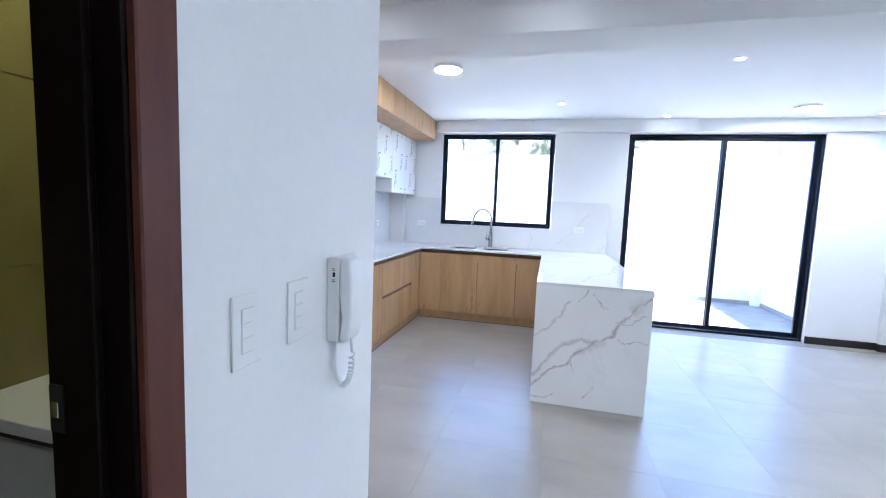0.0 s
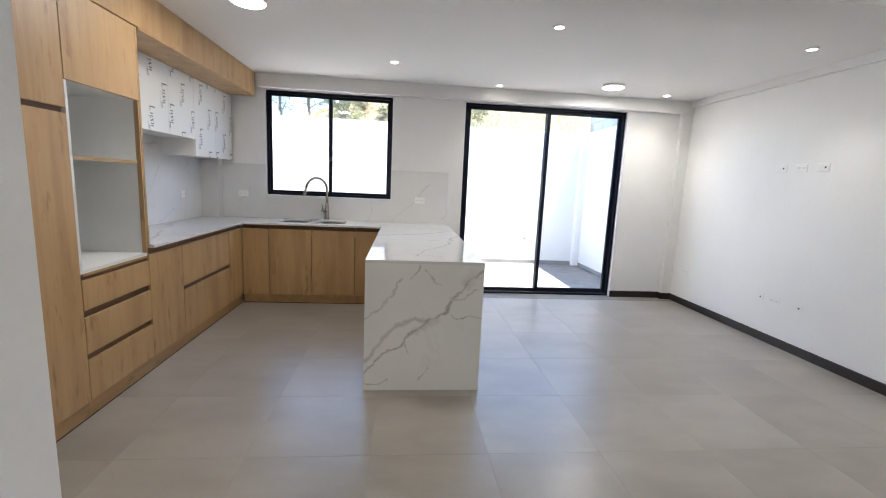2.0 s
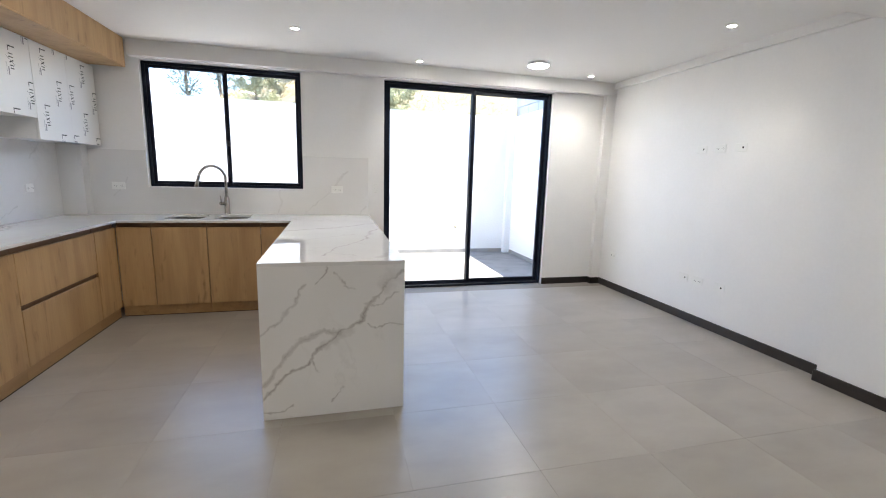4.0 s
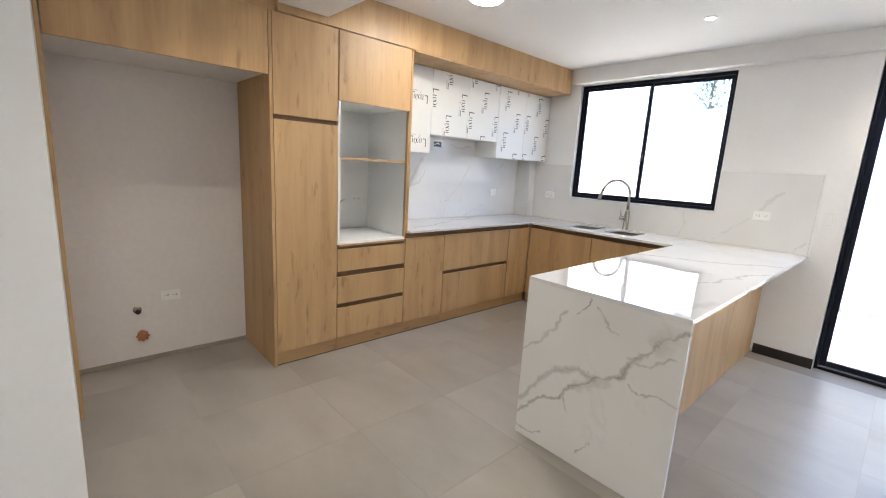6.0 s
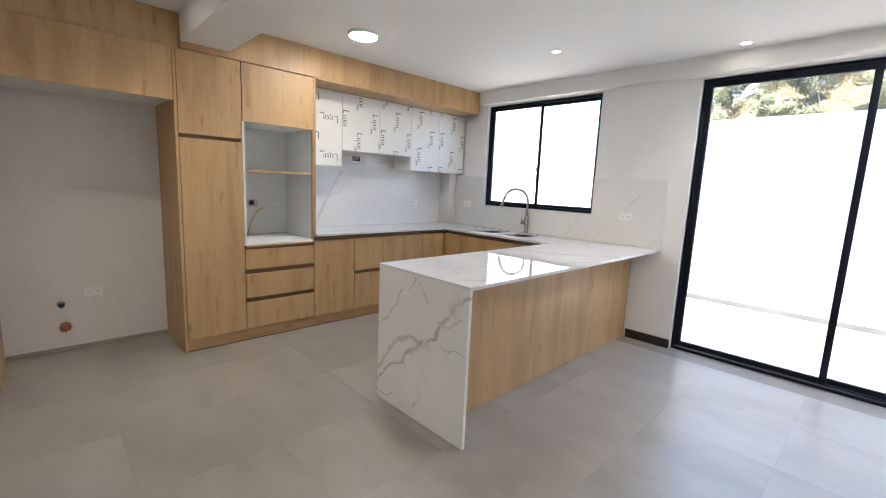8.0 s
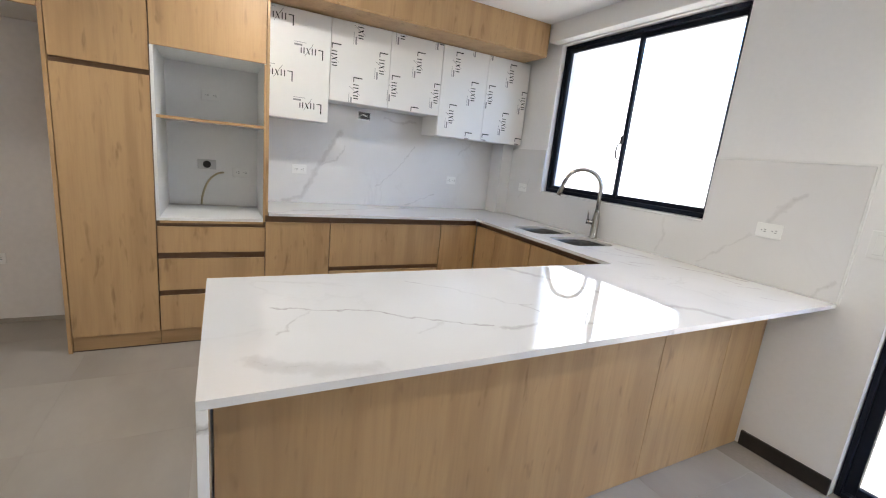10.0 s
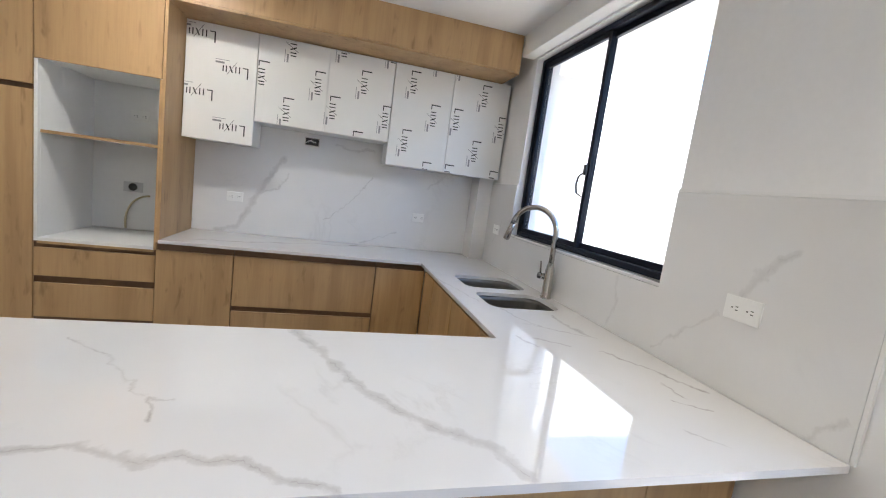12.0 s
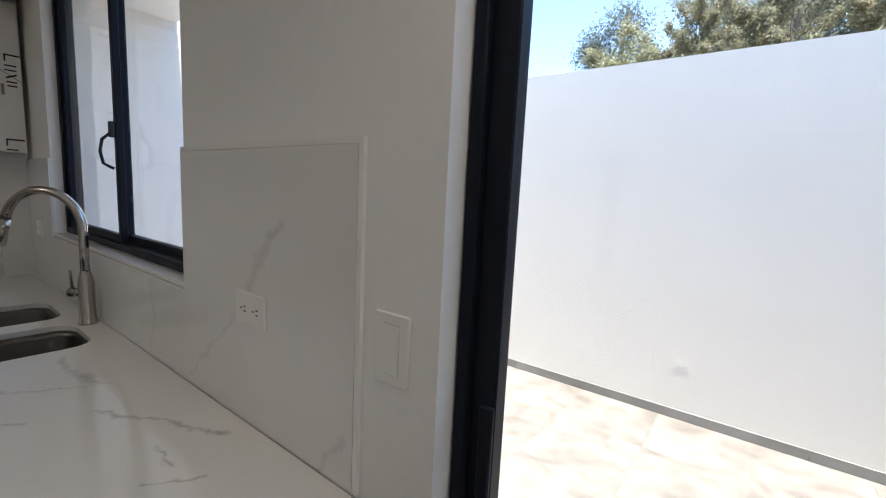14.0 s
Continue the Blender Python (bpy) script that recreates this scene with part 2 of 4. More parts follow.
TOP_VEINS = [(0.018, 0.62, ((-0.08, 4.72), (0.12, 4.83), (0.32, 4.92), (0.43, 4.99), (0.52, 5.05), (0.58, 5.14), (0.64, 5.21), (0.73, 5.25))),
             (0.012, 0.62, ((0.60, 4.30), (0.59, 4.43), (0.65, 4.55), (0.64, 4.61), (0.65, 4.71), (0.69, 4.78), (0.75, 4.88))),
             (0.005, 0.70, ((0.43, 4.53), (0.42, 4.48), (0.50, 4.51))), (0.004, 0.40, ((0.09, 4.17), (0.20, 4.30), (0.29, 4.37), (0.41, 4.47))),
             (0.006, 0.55, ((-0.24, 5.70), (-0.10, 5.96)))]
TOP_VEINS_NEAR = [(0.005, 0.80, ((0.28, 3.65), (0.33, 3.76), (0.35, 3.85), (0.38, 3.95), (0.47, 4.07), (0.51, 4.13), (0.58, 4.27))),
                  (0.004, 0.45, ((0.33, 3.76), (0.39, 3.71), (0.49, 3.65))), (0.004, 0.40, ((0.51, 4.13), (0.57, 4.02))),
                  (0.030, 0.42, ((0.61, 3.58), (0.66, 3.64), (0.70, 3.73), (0.72, 3.83))), (0.004, 0.4, ((0.59, 5.76), (0.66, 5.82)))]
TOP_VEINS_SINK = [(0.008, 0.75, ((0.06, 5.89), (0.18, 5.97), (0.31, 6.01), (0.37, 6.06))), (0.006, 0.65, ((-0.48, 5.67), (-0.32, 5.71), (-0.21, 5.76))), (0.010, 0.60, ((-0.41, 5.92), (-0.22, 5.92), (-0.11, 5.94))),
                  (0.004, 0.70, ((0.31, 5.94), (0.41, 5.93))), (0.004, 0.70, ((0.44, 5.87), (0.49, 5.96))), (0.005, 0.55, ((-1.06, 5.49), (-0.86, 5.54), (-0.59, 5.60))), (0.007, 0.65, ((-0.07, 5.58), (0.04, 5.63))), (0.008, 0.65, ((-0.07, 5.66), (0.0, 5.78)))]
FALL_VEINS = [(0.010, 0.85, ((-0.05, 0.13), (0.04, 0.22), (0.08, 0.27), (0.15, 0.30), (0.23, 0.35), (0.26, 0.40), (0.37, 0.49), (0.46, 0.54), (0.50, 0.57), (0.55, 0.67), (0.61, 0.73), (0.67, 0.82), (0.75, 0.86))),
              (0.016, 0.62, ((-0.05, 0.20), (0.02, 0.29), (0.08, 0.38), (0.14, 0.45), (0.22, 0.49), (0.29, 0.52), (0.37, 0.49))), (0.028, 0.42, ((0.30, 0.43), (0.44, 0.52)))]
FALL_VEINS_SMALL = [(0.008, 0.55, ((-0.05, 0.51), (0.05, 0.59), (0.13, 0.67), (0.16, 0.75), (0.19, 0.79))), (0.004, 0.75, ((0.26, 0.80), (0.31, 0.89))), (0.004, 0.60, ((0.34, 0.86), (0.41, 0.80), (0.45, 0.76))),
                    (0.006, 0.60, ((0.53, 0.66), (0.63, 0.67), (0.71, 0.74))), (0.005, 0.70, ((0.53, 0.55), (0.59, 0.52), (0.66, 0.54), (0.75, 0.53))), (0.004, 0.7, ((0.22, 0.35), (0.26, 0.28))),
                    (0.005, 0.60, ((0.33, 0.08), (0.39, 0.16))), (0.006, 0.60, ((-0.05, 0.04), (0.06, 0.04), (0.11, 0.09))), (0.045, 0.40, ((0.64, 0.76), (0.68, 0.84)))]
SPLASH_VEINS = [(0.020, 0.75, ((3.98, 0.93), (4.13, 0.97), (4.26, 1.24), (4.34, 1.39), (4.44, 1.54))), (0.007, 0.6, ((4.26, 1.24), (4.40, 1.30), (4.48, 1.42))), (0.005, 0.65, ((4.78, 1.09), (5.02, 1.31), (5.13, 1.47))),
                (0.014, 0.75, ((4.83, 1.70), (4.97, 1.68), (5.11, 1.69))), (0.006, 0.6, ((5.08, 0.93), (5.37, 1.05))), (0.010, 0.5, ((5.60, 1.45), (5.75, 1.58)))]
SPLASH_VEINS_NORTH = [(0.012, 0.75, ((0.37, 1.22), (0.42, 1.32), (0.51, 1.41))), (0.006, 0.55, ((0.05, 0.95), (0.18, 1.05), (0.31, 1.17))), (0.008, 0.45, ((-0.23, 0.94), (-0.20, 1.06), (-0.23, 1.17))),
                      (0.008, 0.75, ((0.64, 0.93), (0.72, 1.02))), (0.006, 0.5, ((-1.80, 1.10), (-1.66, 1.28)))]
M_TOP = marble("counter_marble", [((-1.9, 4.6, 0.92), (0.9, 0.35, 0), 0.008)], 0.006, 1.0, 0.95, 0.16, 0.70, (0, 1), TOP_VEINS + TOP_VEINS_NEAR + TOP_VEINS_SINK)
M_FALL = marble("waterfall_marble", [], 0.05, 4.2, 1.0, 0.10, 0.79, (0, 2), FALL_VEINS + FALL_VEINS_SMALL)
M_SPL = marble("splash_marble", [], 0.10, 7.3, 0.55, 0.2, 0.77, (1, 2), SPLASH_VEINS)
M_SPLF = marble("splash_marble_beige", [], 0.14, 9.1, 0.42, 0.05, 0.76, (0, 2), SPLASH_VEINS_NORTH)



def glass_material():
    m, t, b = material("window_glass")
    g = node(t, "ShaderNodeBsdfGlossy", Roughness=0.0)
    tr = t.nodes.new("ShaderNodeBsdfTransparent")
    tr.inputs[0].default_value = (0.95, 0.97, 0.965, 1)
    mx = t.nodes.new("ShaderNodeMixShader")
    lw = node(t, "ShaderNodeLayerWeight", Blend=0.5)
    gloss = maths(t, 'ADD', maths(t, 'MULTIPLY', maths(t, 'POWER', lw.outputs["Facing"], 5.0), 0.5), 0.025)
    t.links.new(gloss, mx.inputs[0])
    t.links.new(tr.outputs[0], mx.inputs[1])
    t.links.new(g.outputs[0], mx.inputs[2])
    t.links.new(mx.outputs[0], t.nodes["Material Output"].inputs[0])
    return m


M_GLASS = glass_material()


def glow(name, colour, strength):
    m, t, b = material(name)
    b.inputs["Emission Color"].default_value = (*colour, 1)
    b.inputs["Emission Strength"].default_value = strength
    b.inputs["Base Color"].default_value = (0.8, 0.8, 0.8, 1)
    return m


M_DISC = glow("disc_diffuser", (1.0, 0.965, 0.91), 12.0)
M_SPOT = glow("spot_lens", (1.0, 0.92, 0.80), 5.0)

# ---- building helpers ----
AT = {}


def thing(name, at, label="", category="", group="", kind=""):
    ob = new(name)
    ob.empty_display_size = 0.05
    ob.location = at
    AT[ob] = Vector(at)
    return tagged(ob, label, category, group, kind)


def part(name, bm, mat, parent=None, label="", at=None, smooth=False):
    """Links a bmesh in world coordinates as one mesh, under parent if there is one."""
    me = bpy.data.meshes.new(name)
    base = Vector(at) if at is not None else (AT[parent] if parent is not None else Vector((0, 0, 0)))
    bmesh.ops.translate(bm, verts=bm.verts, vec=-base)
    for f in bm.faces:
        f.smooth = smooth
    bm.to_mesh(me)
    bm.free()
    me.materials.append(mat)
    ob = new(name, me)
    if parent is not None:
        ob.parent = parent
        ob.location = base - AT[parent]
    else:
        ob.location = base
    AT[ob] = base
    if label:
        ob["label"] = label
    return ob


def add_box(bm, lo, hi, bevel=0.0, seg=1):
    lo, hi = Vector(lo), Vector(hi)
    made = bmesh.ops.create_cube(bm, size=1.0, matrix=Matrix.Translation((lo + hi) / 2) @ Matrix.Diagonal((*(hi - lo), 1)))
    if bevel:
        edges = {e for v in made["verts"] for e in v.link_edges}
        bmesh.ops.bevel(bm, geom=list(edges), offset=bevel, segments=seg, affect='EDGES', profile=0.5)
    return bm


def box(lo, hi, bevel=0.0, seg=1):
    return add_box(bmesh.new(), lo, hi, bevel, seg)


def boxes(*pairs):
    bm = bmesh.new()
    for lo, hi in pairs:
        add_box(bm, lo, hi)
    return bm


def lathe(profile, centre, axis='Z', seg=24):
    """A turned solid from rows of (radius, height)."""
    bm = bmesh.new()
    rings = []
    for r, h in profile:
        ring = []
        for i in range(seg):
            a = 2 * math.pi * i / seg
            p = (r * math.cos(a), r * math.sin(a), h)
            if axis == 'X':
                p = (p[2], p[0], p[1])
            elif axis == 'Y':
                p = (p[0], p[2], p[1])
            ring.append(bm.verts.new(Vector(centre) + Vector(p)))
        rings.append(ring)
    for a, b in zip(rings, rings[1:]):
        for i in range(seg):
            bm.faces.new((a[i], a[(i + 1) % seg], b[(i + 1) % seg], b[i]))
    bm.faces.new(rings[0][::-1])
    bm.faces.new(rings[-1])
    bmesh.ops.recalc_face_normals(bm, faces=bm.faces)
    return bm


def tube(points, radius, seg=12):
    """A round tube along points; radius is a number or one for each point."""
    bm = bmesh.new()
    pts = [Vector(p) for p in points]
    rad = radius if isinstance(radius, (list, tuple)) else [radius] * len(pts)
    side = None
    rings = []
    for i, p in enumerate(pts):
        way = (pts[min(i + 1, len(pts) - 1)] - pts[max(i - 1, 0)]).normalized()
        if side is None:
            side = way.orthogonal().normalized()
        side = (side - way * side.dot(way)).normalized()
        up = way.cross(side)
        rings.append([bm.verts.new(p + rad[i] * (math.cos(2 * math.pi * k / seg) * side + math.sin(2 * math.pi * k / seg) * up)) for k in range(seg)])
    for a, b in zip(rings, rings[1:]):
        for i in range(seg):
            bm.faces.new((a[i], a[(i + 1) % seg], b[(i + 1) % seg], b[i]))
    bm.faces.new(rings[0][::-1])
    bm.faces.new(rings[-1])
    bmesh.ops.recalc_face_normals(bm, faces=bm.faces)
    return bm


def structure(name, bm, mat, label, category):
    return tagged(part(name, bm, mat), label, category, kind="structure")


# ---- plan ----
XL, XR, YF, YB, ZC = -2.20, 3.87, 6.12, -1.40, 2.605   # left wall, right wall, far wall, back wall, ceiling
WX0, WX1, WZ0, WZ1 = -1.485, 0.030, 1.20, 2.445        # kitchen window opening
SX0, SX1, SZ1 = 0.928, 3.035, 2.445                     # sliding door opening
PX, PY = -0.558, 1.612                                  # face and end of the entrance wall
DY0, DY1 = -0.09, 0.775                                # bathroom door opening
GY, YW, YX0, YX1, YZ = -0.140, 9.20, -2.20, 3.83, 2.550  # yard: ground, far wall, side walls, wall height
TH = 0.18

structure("wall_north", boxes(((XL - TH, YF, -0.2), (WX0, YF + TH, 2.9)), ((WX0, YF, -0.2), (WX1, YF + TH, WZ0)), ((WX0, YF, WZ1), (WX1, YF + TH, 2.9)),
                              ((WX1, YF, -0.2), (SX0, YF + TH, 2.9)), ((SX0, YF, SZ1), (SX1, YF + TH, 2.9)), ((SX1, YF, -0.2), (XR + TH, YF + TH, 2.9))),
          M_WALL, "white painted wall with kitchen window and sliding door", "wall")
structure("wall_west", boxes(((XL - TH, PY, 0), (XL, YF, 2.9))), M_RAW, "plain plastered wall behind the kitchen units", "wall")
structure("wall_east", boxes(((XR, YB, 0), (XR + TH, YF, 2.9)), ((XR - 0.10, 2.72, 0), (XR, 3.22, ZC))), M_WALL, "white painted living room wall with a pilaster", "wall")
structure("wall_south", boxes(((PX, YB - TH, 0), (XR + TH, YB, 2.9))), M_WALL, "plain white wall behind the entrance", "wall")
structure("wall_entrance", boxes(((PX - 0.165, DY1, 0), (PX, PY, 2.9)), ((PX - 0.165, YB - TH, 0), (PX, DY0, 2.9)), ((PX - 0.165, DY0, 2.10), (PX, DY1, 2.9))), M_WALL, "white painted wall with intercom and switches", "wall")
structure("wall_niche_side", box((XL - TH, PY - 0.06, 0), (PX - 0.165, PY, 2.9)), M_RAW, "plastered side wall of the fridge niche", "wall")
structure("column_northwest", box((XL, 6.0, 0), (-2.0, YF, ZC)), M_WALL, "white corner column behind the splashback", "column")
structure("column_northeast", box((3.74, 6.05, 0), (XR, YF, ZC)), M_WALL, "white corner column beside the sliding door", "column")
structure("ceiling", boxes(((XL - TH, YB - TH, ZC), (XR + TH, YF, ZC + 0.1))), M_CEIL, "white painted ceiling", "ceiling")
structure("ceiling_beam", box((-1.561, 2.73, 2.40), (XR, 3.07, ZC + 0.01), 0.004), M_CEIL, "white boxed beam across the room", "beam")
structure("bulkhead_north", box((-1.55, 6.03, 2.455), (XR, YF, ZC + 0.01), 0.004), M_CEIL, "white dropped bulkhead above the windows", "bulkhead")
structure("bulkhead_east", box((XR - 0.05, 3.07, 2.53), (XR, 6.03, ZC + 0.01), 0.004), M_CEIL, "white narrow bulkhead along the wall", "bulkhead")
floor = structure("floor", boxes(((XL, YB, -0.1), (XR, YF, -0.0012))), M_GROUT, "floor of large greige porcelain tiles", "floor")

structure("threshold", box((SX0, YF, -0.2), (SX1, YF + TH + 0.02, 0.0)), M_GROUT, "stone threshold under the sliding door", "threshold")

# skirting
for n, (lo, hi) in {
    "baseboard_east": ((XR - 0.014, 3.22, 0), (XR, 6.05, 0.085)), "baseboard_pilaster": ((XR - 0.114, 2.72, 0), (XR - 0.10, 3.234, 0.085)),
    "baseboard_pilaster_end": ((XR - 0.10, 3.22, 0), (XR - 0.014, 3.234, 0.085)),
    "baseboard_column": ((3.726, 6.036, 0), (XR - 0.014, 6.05, 0.085)), "baseboard_column_side": ((3.726, 6.05, 0), (3.74, YF - 0.014, 0.085)),
    "baseboard_north": ((SX1 + 0.002, YF - 0.014, 0), (3.74, YF, 0.085)), "baseboard_kitchen": ((0.515, YF - 0.014, 0), (SX0 - 0.002, YF, 0.085)),
    "baseboard_entrance": ((PX, 0.826, 0), (PX + 0.014, PY, 0.085)), "baseboard_entrance_end": ((PX - 0.165, PY, 0), (PX + 0.014, PY + 0.014, 0.085)),
}.items():
    structure(n, box(lo, hi, 0.002), M_BASE, "dark brown skirting board", "baseboard")

# yard
structure("yard_wall_north", boxes(((YX0 - 0.15, YW, -0.2), (YX1 + 0.15, YW + 0.15, YZ))), M_YARDW, "white rendered garden wall in sun", "wall")
structure("yard_wall_west", boxes(((YX0 - 0.15, YF + TH, -0.2), (YX0, YW, 2.74))), M_YARDW, "white rendered side wall of the yard", "wall")
structure("yard_wall_east", boxes(((YX1, YF + TH, -0.2), (YX1 + 0.15, YW, YZ)), ((YX1 - 0.12, YW - 0.12, GY), (YX1, YW, YZ))), M_YARDW, "white rendered side wall of the yard in shade", "wall")
structure("roof_overhang", boxes(((-2.35, YF + TH, 2.60), (0.85, 6.97, 2.78))), M_YARDW, "rendered slab overhanging the kitchen window", "overhang")
structure("house_upper_wall", boxes(((XL - TH, YF + 0.02, 2.9), (XR + TH, YF + TH, 5.6)), ((XL - TH, YB - TH, 2.9), (XR + TH, YF + 0.02, 3.0))), M_YARDW, "rendered upper wall of the house", "wall")
yard_floor = structure("yard_floor", boxes(((YX0, YF + TH, -0.2), (YX1, YW, GY - 0.003))), M_GROUT, "yard floor of mottled stone tiles", "floor")
structure("ground", boxes(((-400, YW + 0.15, -0.6), (400, 600, -0.3)), ((-400, -300, -0.6), (400, YW + 0.15, -0.35))), plain("dry_earth", (0.14, 0.105, 0.065), 0.95, vary=0.25, grain=3, bump=0.3), "dry earth around the house", "ground")

# ---- window and sliding door ----
def pane(name, lo, hi, parent, label=""):
    p = part(name, box(lo, hi), M_GLASS, parent, label)
    p.visible_shadow = False
    return p


def rect_frame(x0, x1, z0, z1, y0, y1, w, bevel=0.003):
    bm = bmesh.new()
    for lo, hi in (((x0, y0, z0), (x0 + w, y1, z1)), ((x1 - w, y0, z0), (x1, y1, z1)), ((x0 + w, y0, z0), (x1 - w, y1, z0 + w)), ((x0 + w, y0, z1 - w), (x1 - w, y1, z1))):
        add_box(bm, lo, hi, bevel)
    return bm


FY = YF + 0.042
win = thing("window_1", ((WX0 + WX1) / 2, FY, WZ0), "black aluminium two-pane sliding kitchen window", "window", kind="structure")
part("window_frame", rect_frame(WX0 + 0.004, WX1 - 0.004, WZ0 + 0.004, WZ1 - 0.004, FY, FY + 0.07, 0.030), M_FRAME, win)
MX = -0.728
for x0, x1, y0 in ((WX0 + 0.034, MX + 0.025, FY + 0.012), (MX - 0.025, WX1 - 0.034, FY + 0.040)):
    sash = part("sash", rect_frame(x0, x1, WZ0 + 0.034, WZ1 - 0.034, y0, y0 + 0.024, 0.030, 0.002), M_FRAME, win, "black sliding sash")
    pane("pane", (x0 + 0.029, y0 + 0.009, WZ0 + 0.063), (x1 - 0.029, y0 + 0.014, WZ1 - 0.063), sash)
lock = part("latch", box((MX - 0.008, FY - 0.006, 1.64), (MX + 0.016, FY + 0.012, 1.70), 0.003), M_DARK, win, "black latch")
part("handle", tube([(MX, FY - 0.002, 1.655), (MX - 0.004, FY - 0.026, 1.63), (MX - 0.004, FY - 0.034, 1.585), (MX - 0.002, FY - 0.026, 1.54), (MX, FY + 0.006, 1.522)], 0.006, 8), M_DARK, win, "black curved pull handle", smooth=True)
structure("window_sill", box((WX0 - 0.001, YF - 0.004, WZ0 - 0.012), (WX1 + 0.001, FY, WZ0 + 0.002), 0.002), M_SPLF, "pale stone window sill", "window sill")

door = thing("door_1", ((SX0 + SX1) / 2, FY, 0), "black aluminium sliding glass door to the yard", "sliding door", kind="structure")
part("door_frame", rect_frame(SX0 + 0.004, SX1 - 0.004, 0.002, SZ1 - 0.004, FY, FY + 0.10, 0.024), M_FRAME, door)
part("floor_track", boxes(((SX0 + 0.04, FY + 0.018, 0.036), (SX1 - 0.04, FY + 0.022, 0.046)), ((SX0 + 0.04, FY + 0.060, 0.036), (SX1 - 0.04, FY + 0.064, 0.046))), M_FRAME, door)
DM = 2.015
for x0, x1, y0 in ((SX0 + 0.028, DM + 0.024, FY + 0.014), (DM - 0.024, SX1 - 0.028, FY + 0.056)):
    sash = part("sash", rect_frame(x0, x1, 0.036, SZ1 - 0.028, y0, y0 + 0.034, 0.046, 0.003), M_FRAME, door, "black sliding sash")
    pane("pane", (x0 + 0.045, y0 + 0.012, 0.080), (x1 - 0.045, y0 + 0.020, SZ1 - 0.073), sash)
part("lock", box((SX0 + 0.050, FY + 0.004, 1.00), (SX0 + 0.075, FY + 0.014, 1.16), 0.003), M_FRAME, door, "black recessed lock plate")

# ---- bathroom door frame and bathroom ----
jamb = thing("door_2", (PX, DY1, 0), "dark mahogany door frame of the bathroom", "door frame", kind="structure")
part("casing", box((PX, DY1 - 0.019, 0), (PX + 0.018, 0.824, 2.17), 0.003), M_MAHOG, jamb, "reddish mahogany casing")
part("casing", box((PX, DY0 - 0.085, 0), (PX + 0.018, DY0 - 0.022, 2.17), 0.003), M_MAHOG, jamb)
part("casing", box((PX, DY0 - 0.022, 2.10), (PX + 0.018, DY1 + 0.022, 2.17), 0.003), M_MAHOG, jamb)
# jambs and stop use the near-black copy that holds their shade
part("jamb", box((PX - 0.168, DY1 - 0.022, 0), (PX - 0.001, DY1 + 0.020, 2.10), 0.003), M_JAMBSHADE, jamb, "mahogany coloured near-black for its shade")
part("jamb", box((PX - 0.168, DY0 - 0.020, 0), (PX - 0.001, DY0 + 0.022, 2.10), 0.003), M_JAMBSHADE, jamb, "mahogany coloured near-black for its shade")
part("door_stop", box((PX - 0.12, DY1 - 0.034, 0), (PX - 0.055, DY1 - 0.022, 2.09), 0.002), M_JAMBSHADE, jamb, "mahogany coloured near-black for its shade")
strike = part("strike_plate", box((PX - 0.162, DY1 - 0.026, 1.075), (PX - 0.134, DY1 - 0.021, 1.150), 0.001), M_DARK, jamb, "black metal strike plate")
part("keeper", box((PX - 0.155, DY1 - 0.029, 1.10), (PX - 0.141, DY1 - 0.026, 1.125), 0.001), M_STEEL, strike)
structure("bathroom_wall_west", boxes(((-1.83, YB - TH, 0), (-1.65, PY - 0.06, 2.9))), M_BATH, "olive tiled bathroom wall", "wall")
structure("bathroom_wall_north", boxes(((-1.65, PY - 0.09, 0), (PX - 0.165, PY - 0.06, 2.6))), M_BATH, "olive tiled bathroom wall beside the vanity", "wall")
structure("bathroom_wall_south", boxes(((-1.65, YB - TH, 0), (PX - 0.165, YB, 2.9))), M_BATH, "olive tiled bathroom end wall", "wall")
structure("bathroom_floor", boxes(((-1.65, YB, -0.1), (PX - 0.165, PY - 0.09, -0.002))), M_TILE, "greige bathroom floor", "floor")
structure("mortar_line", box((XL, PY + 0.022, 0), (XL + 0.004, 2.670, 0.032), 0.001), plain("raw_cement", (0.36, 0.32, 0.27), 0.95, vary=0.15, grain=40), "thin unpainted cement strip along the niche floor", "trim")
van = thing("vanity", (-1.2, 1.3, 0), "white vanity with pale stone top in the dim bathroom", "vanity")
part("top", box((-1.645, 1.085, 0.770), (-0.76, PY - 0.092, 0.812), 0.003), M_MEL, van, "pale stone vanity top")
part("groove", box((-1.645, 1.115, 0.735), (-0.78, PY - 0.092, 0.770)), M_EDGE, van)
part("body", box((-1.645, 1.100, 0.10), (-0.77, PY - 0.092, 0.735), 0.003), M_PLASG, van, "grey cabinet front")
part("plinth", box((-1.645, 1.14, 0.0), (-0.80, PY - 0.092, 0.10)), M_EDGE, van)
blamp = thing("bathroom_ceiling_light", (-1.25, 1.25, ZC), "dim warm bathroom ceiling light", "ceiling light")
part("diffuser", lathe([(0.08, -0.02), (0.085, -0.004), (0.085, 0.0)], (-1.25, 1.25, ZC)), glow("bath_lamp", (1.0, 0.86, 0.50), 3.5), blamp, smooth=False)

# ---- kitchen units ----
FX, G = -1.574, 0.0025       # front of the base and tall units, half of a joint
DT = 0.018


def door_leaf(parent, name, y0, y1, z0, z1, x=FX, mat=None):
    return part(name, box((x - DT, y0 + G, z0), (x, y1 - G, z1), 0.0012), mat or M_OAK, parent)


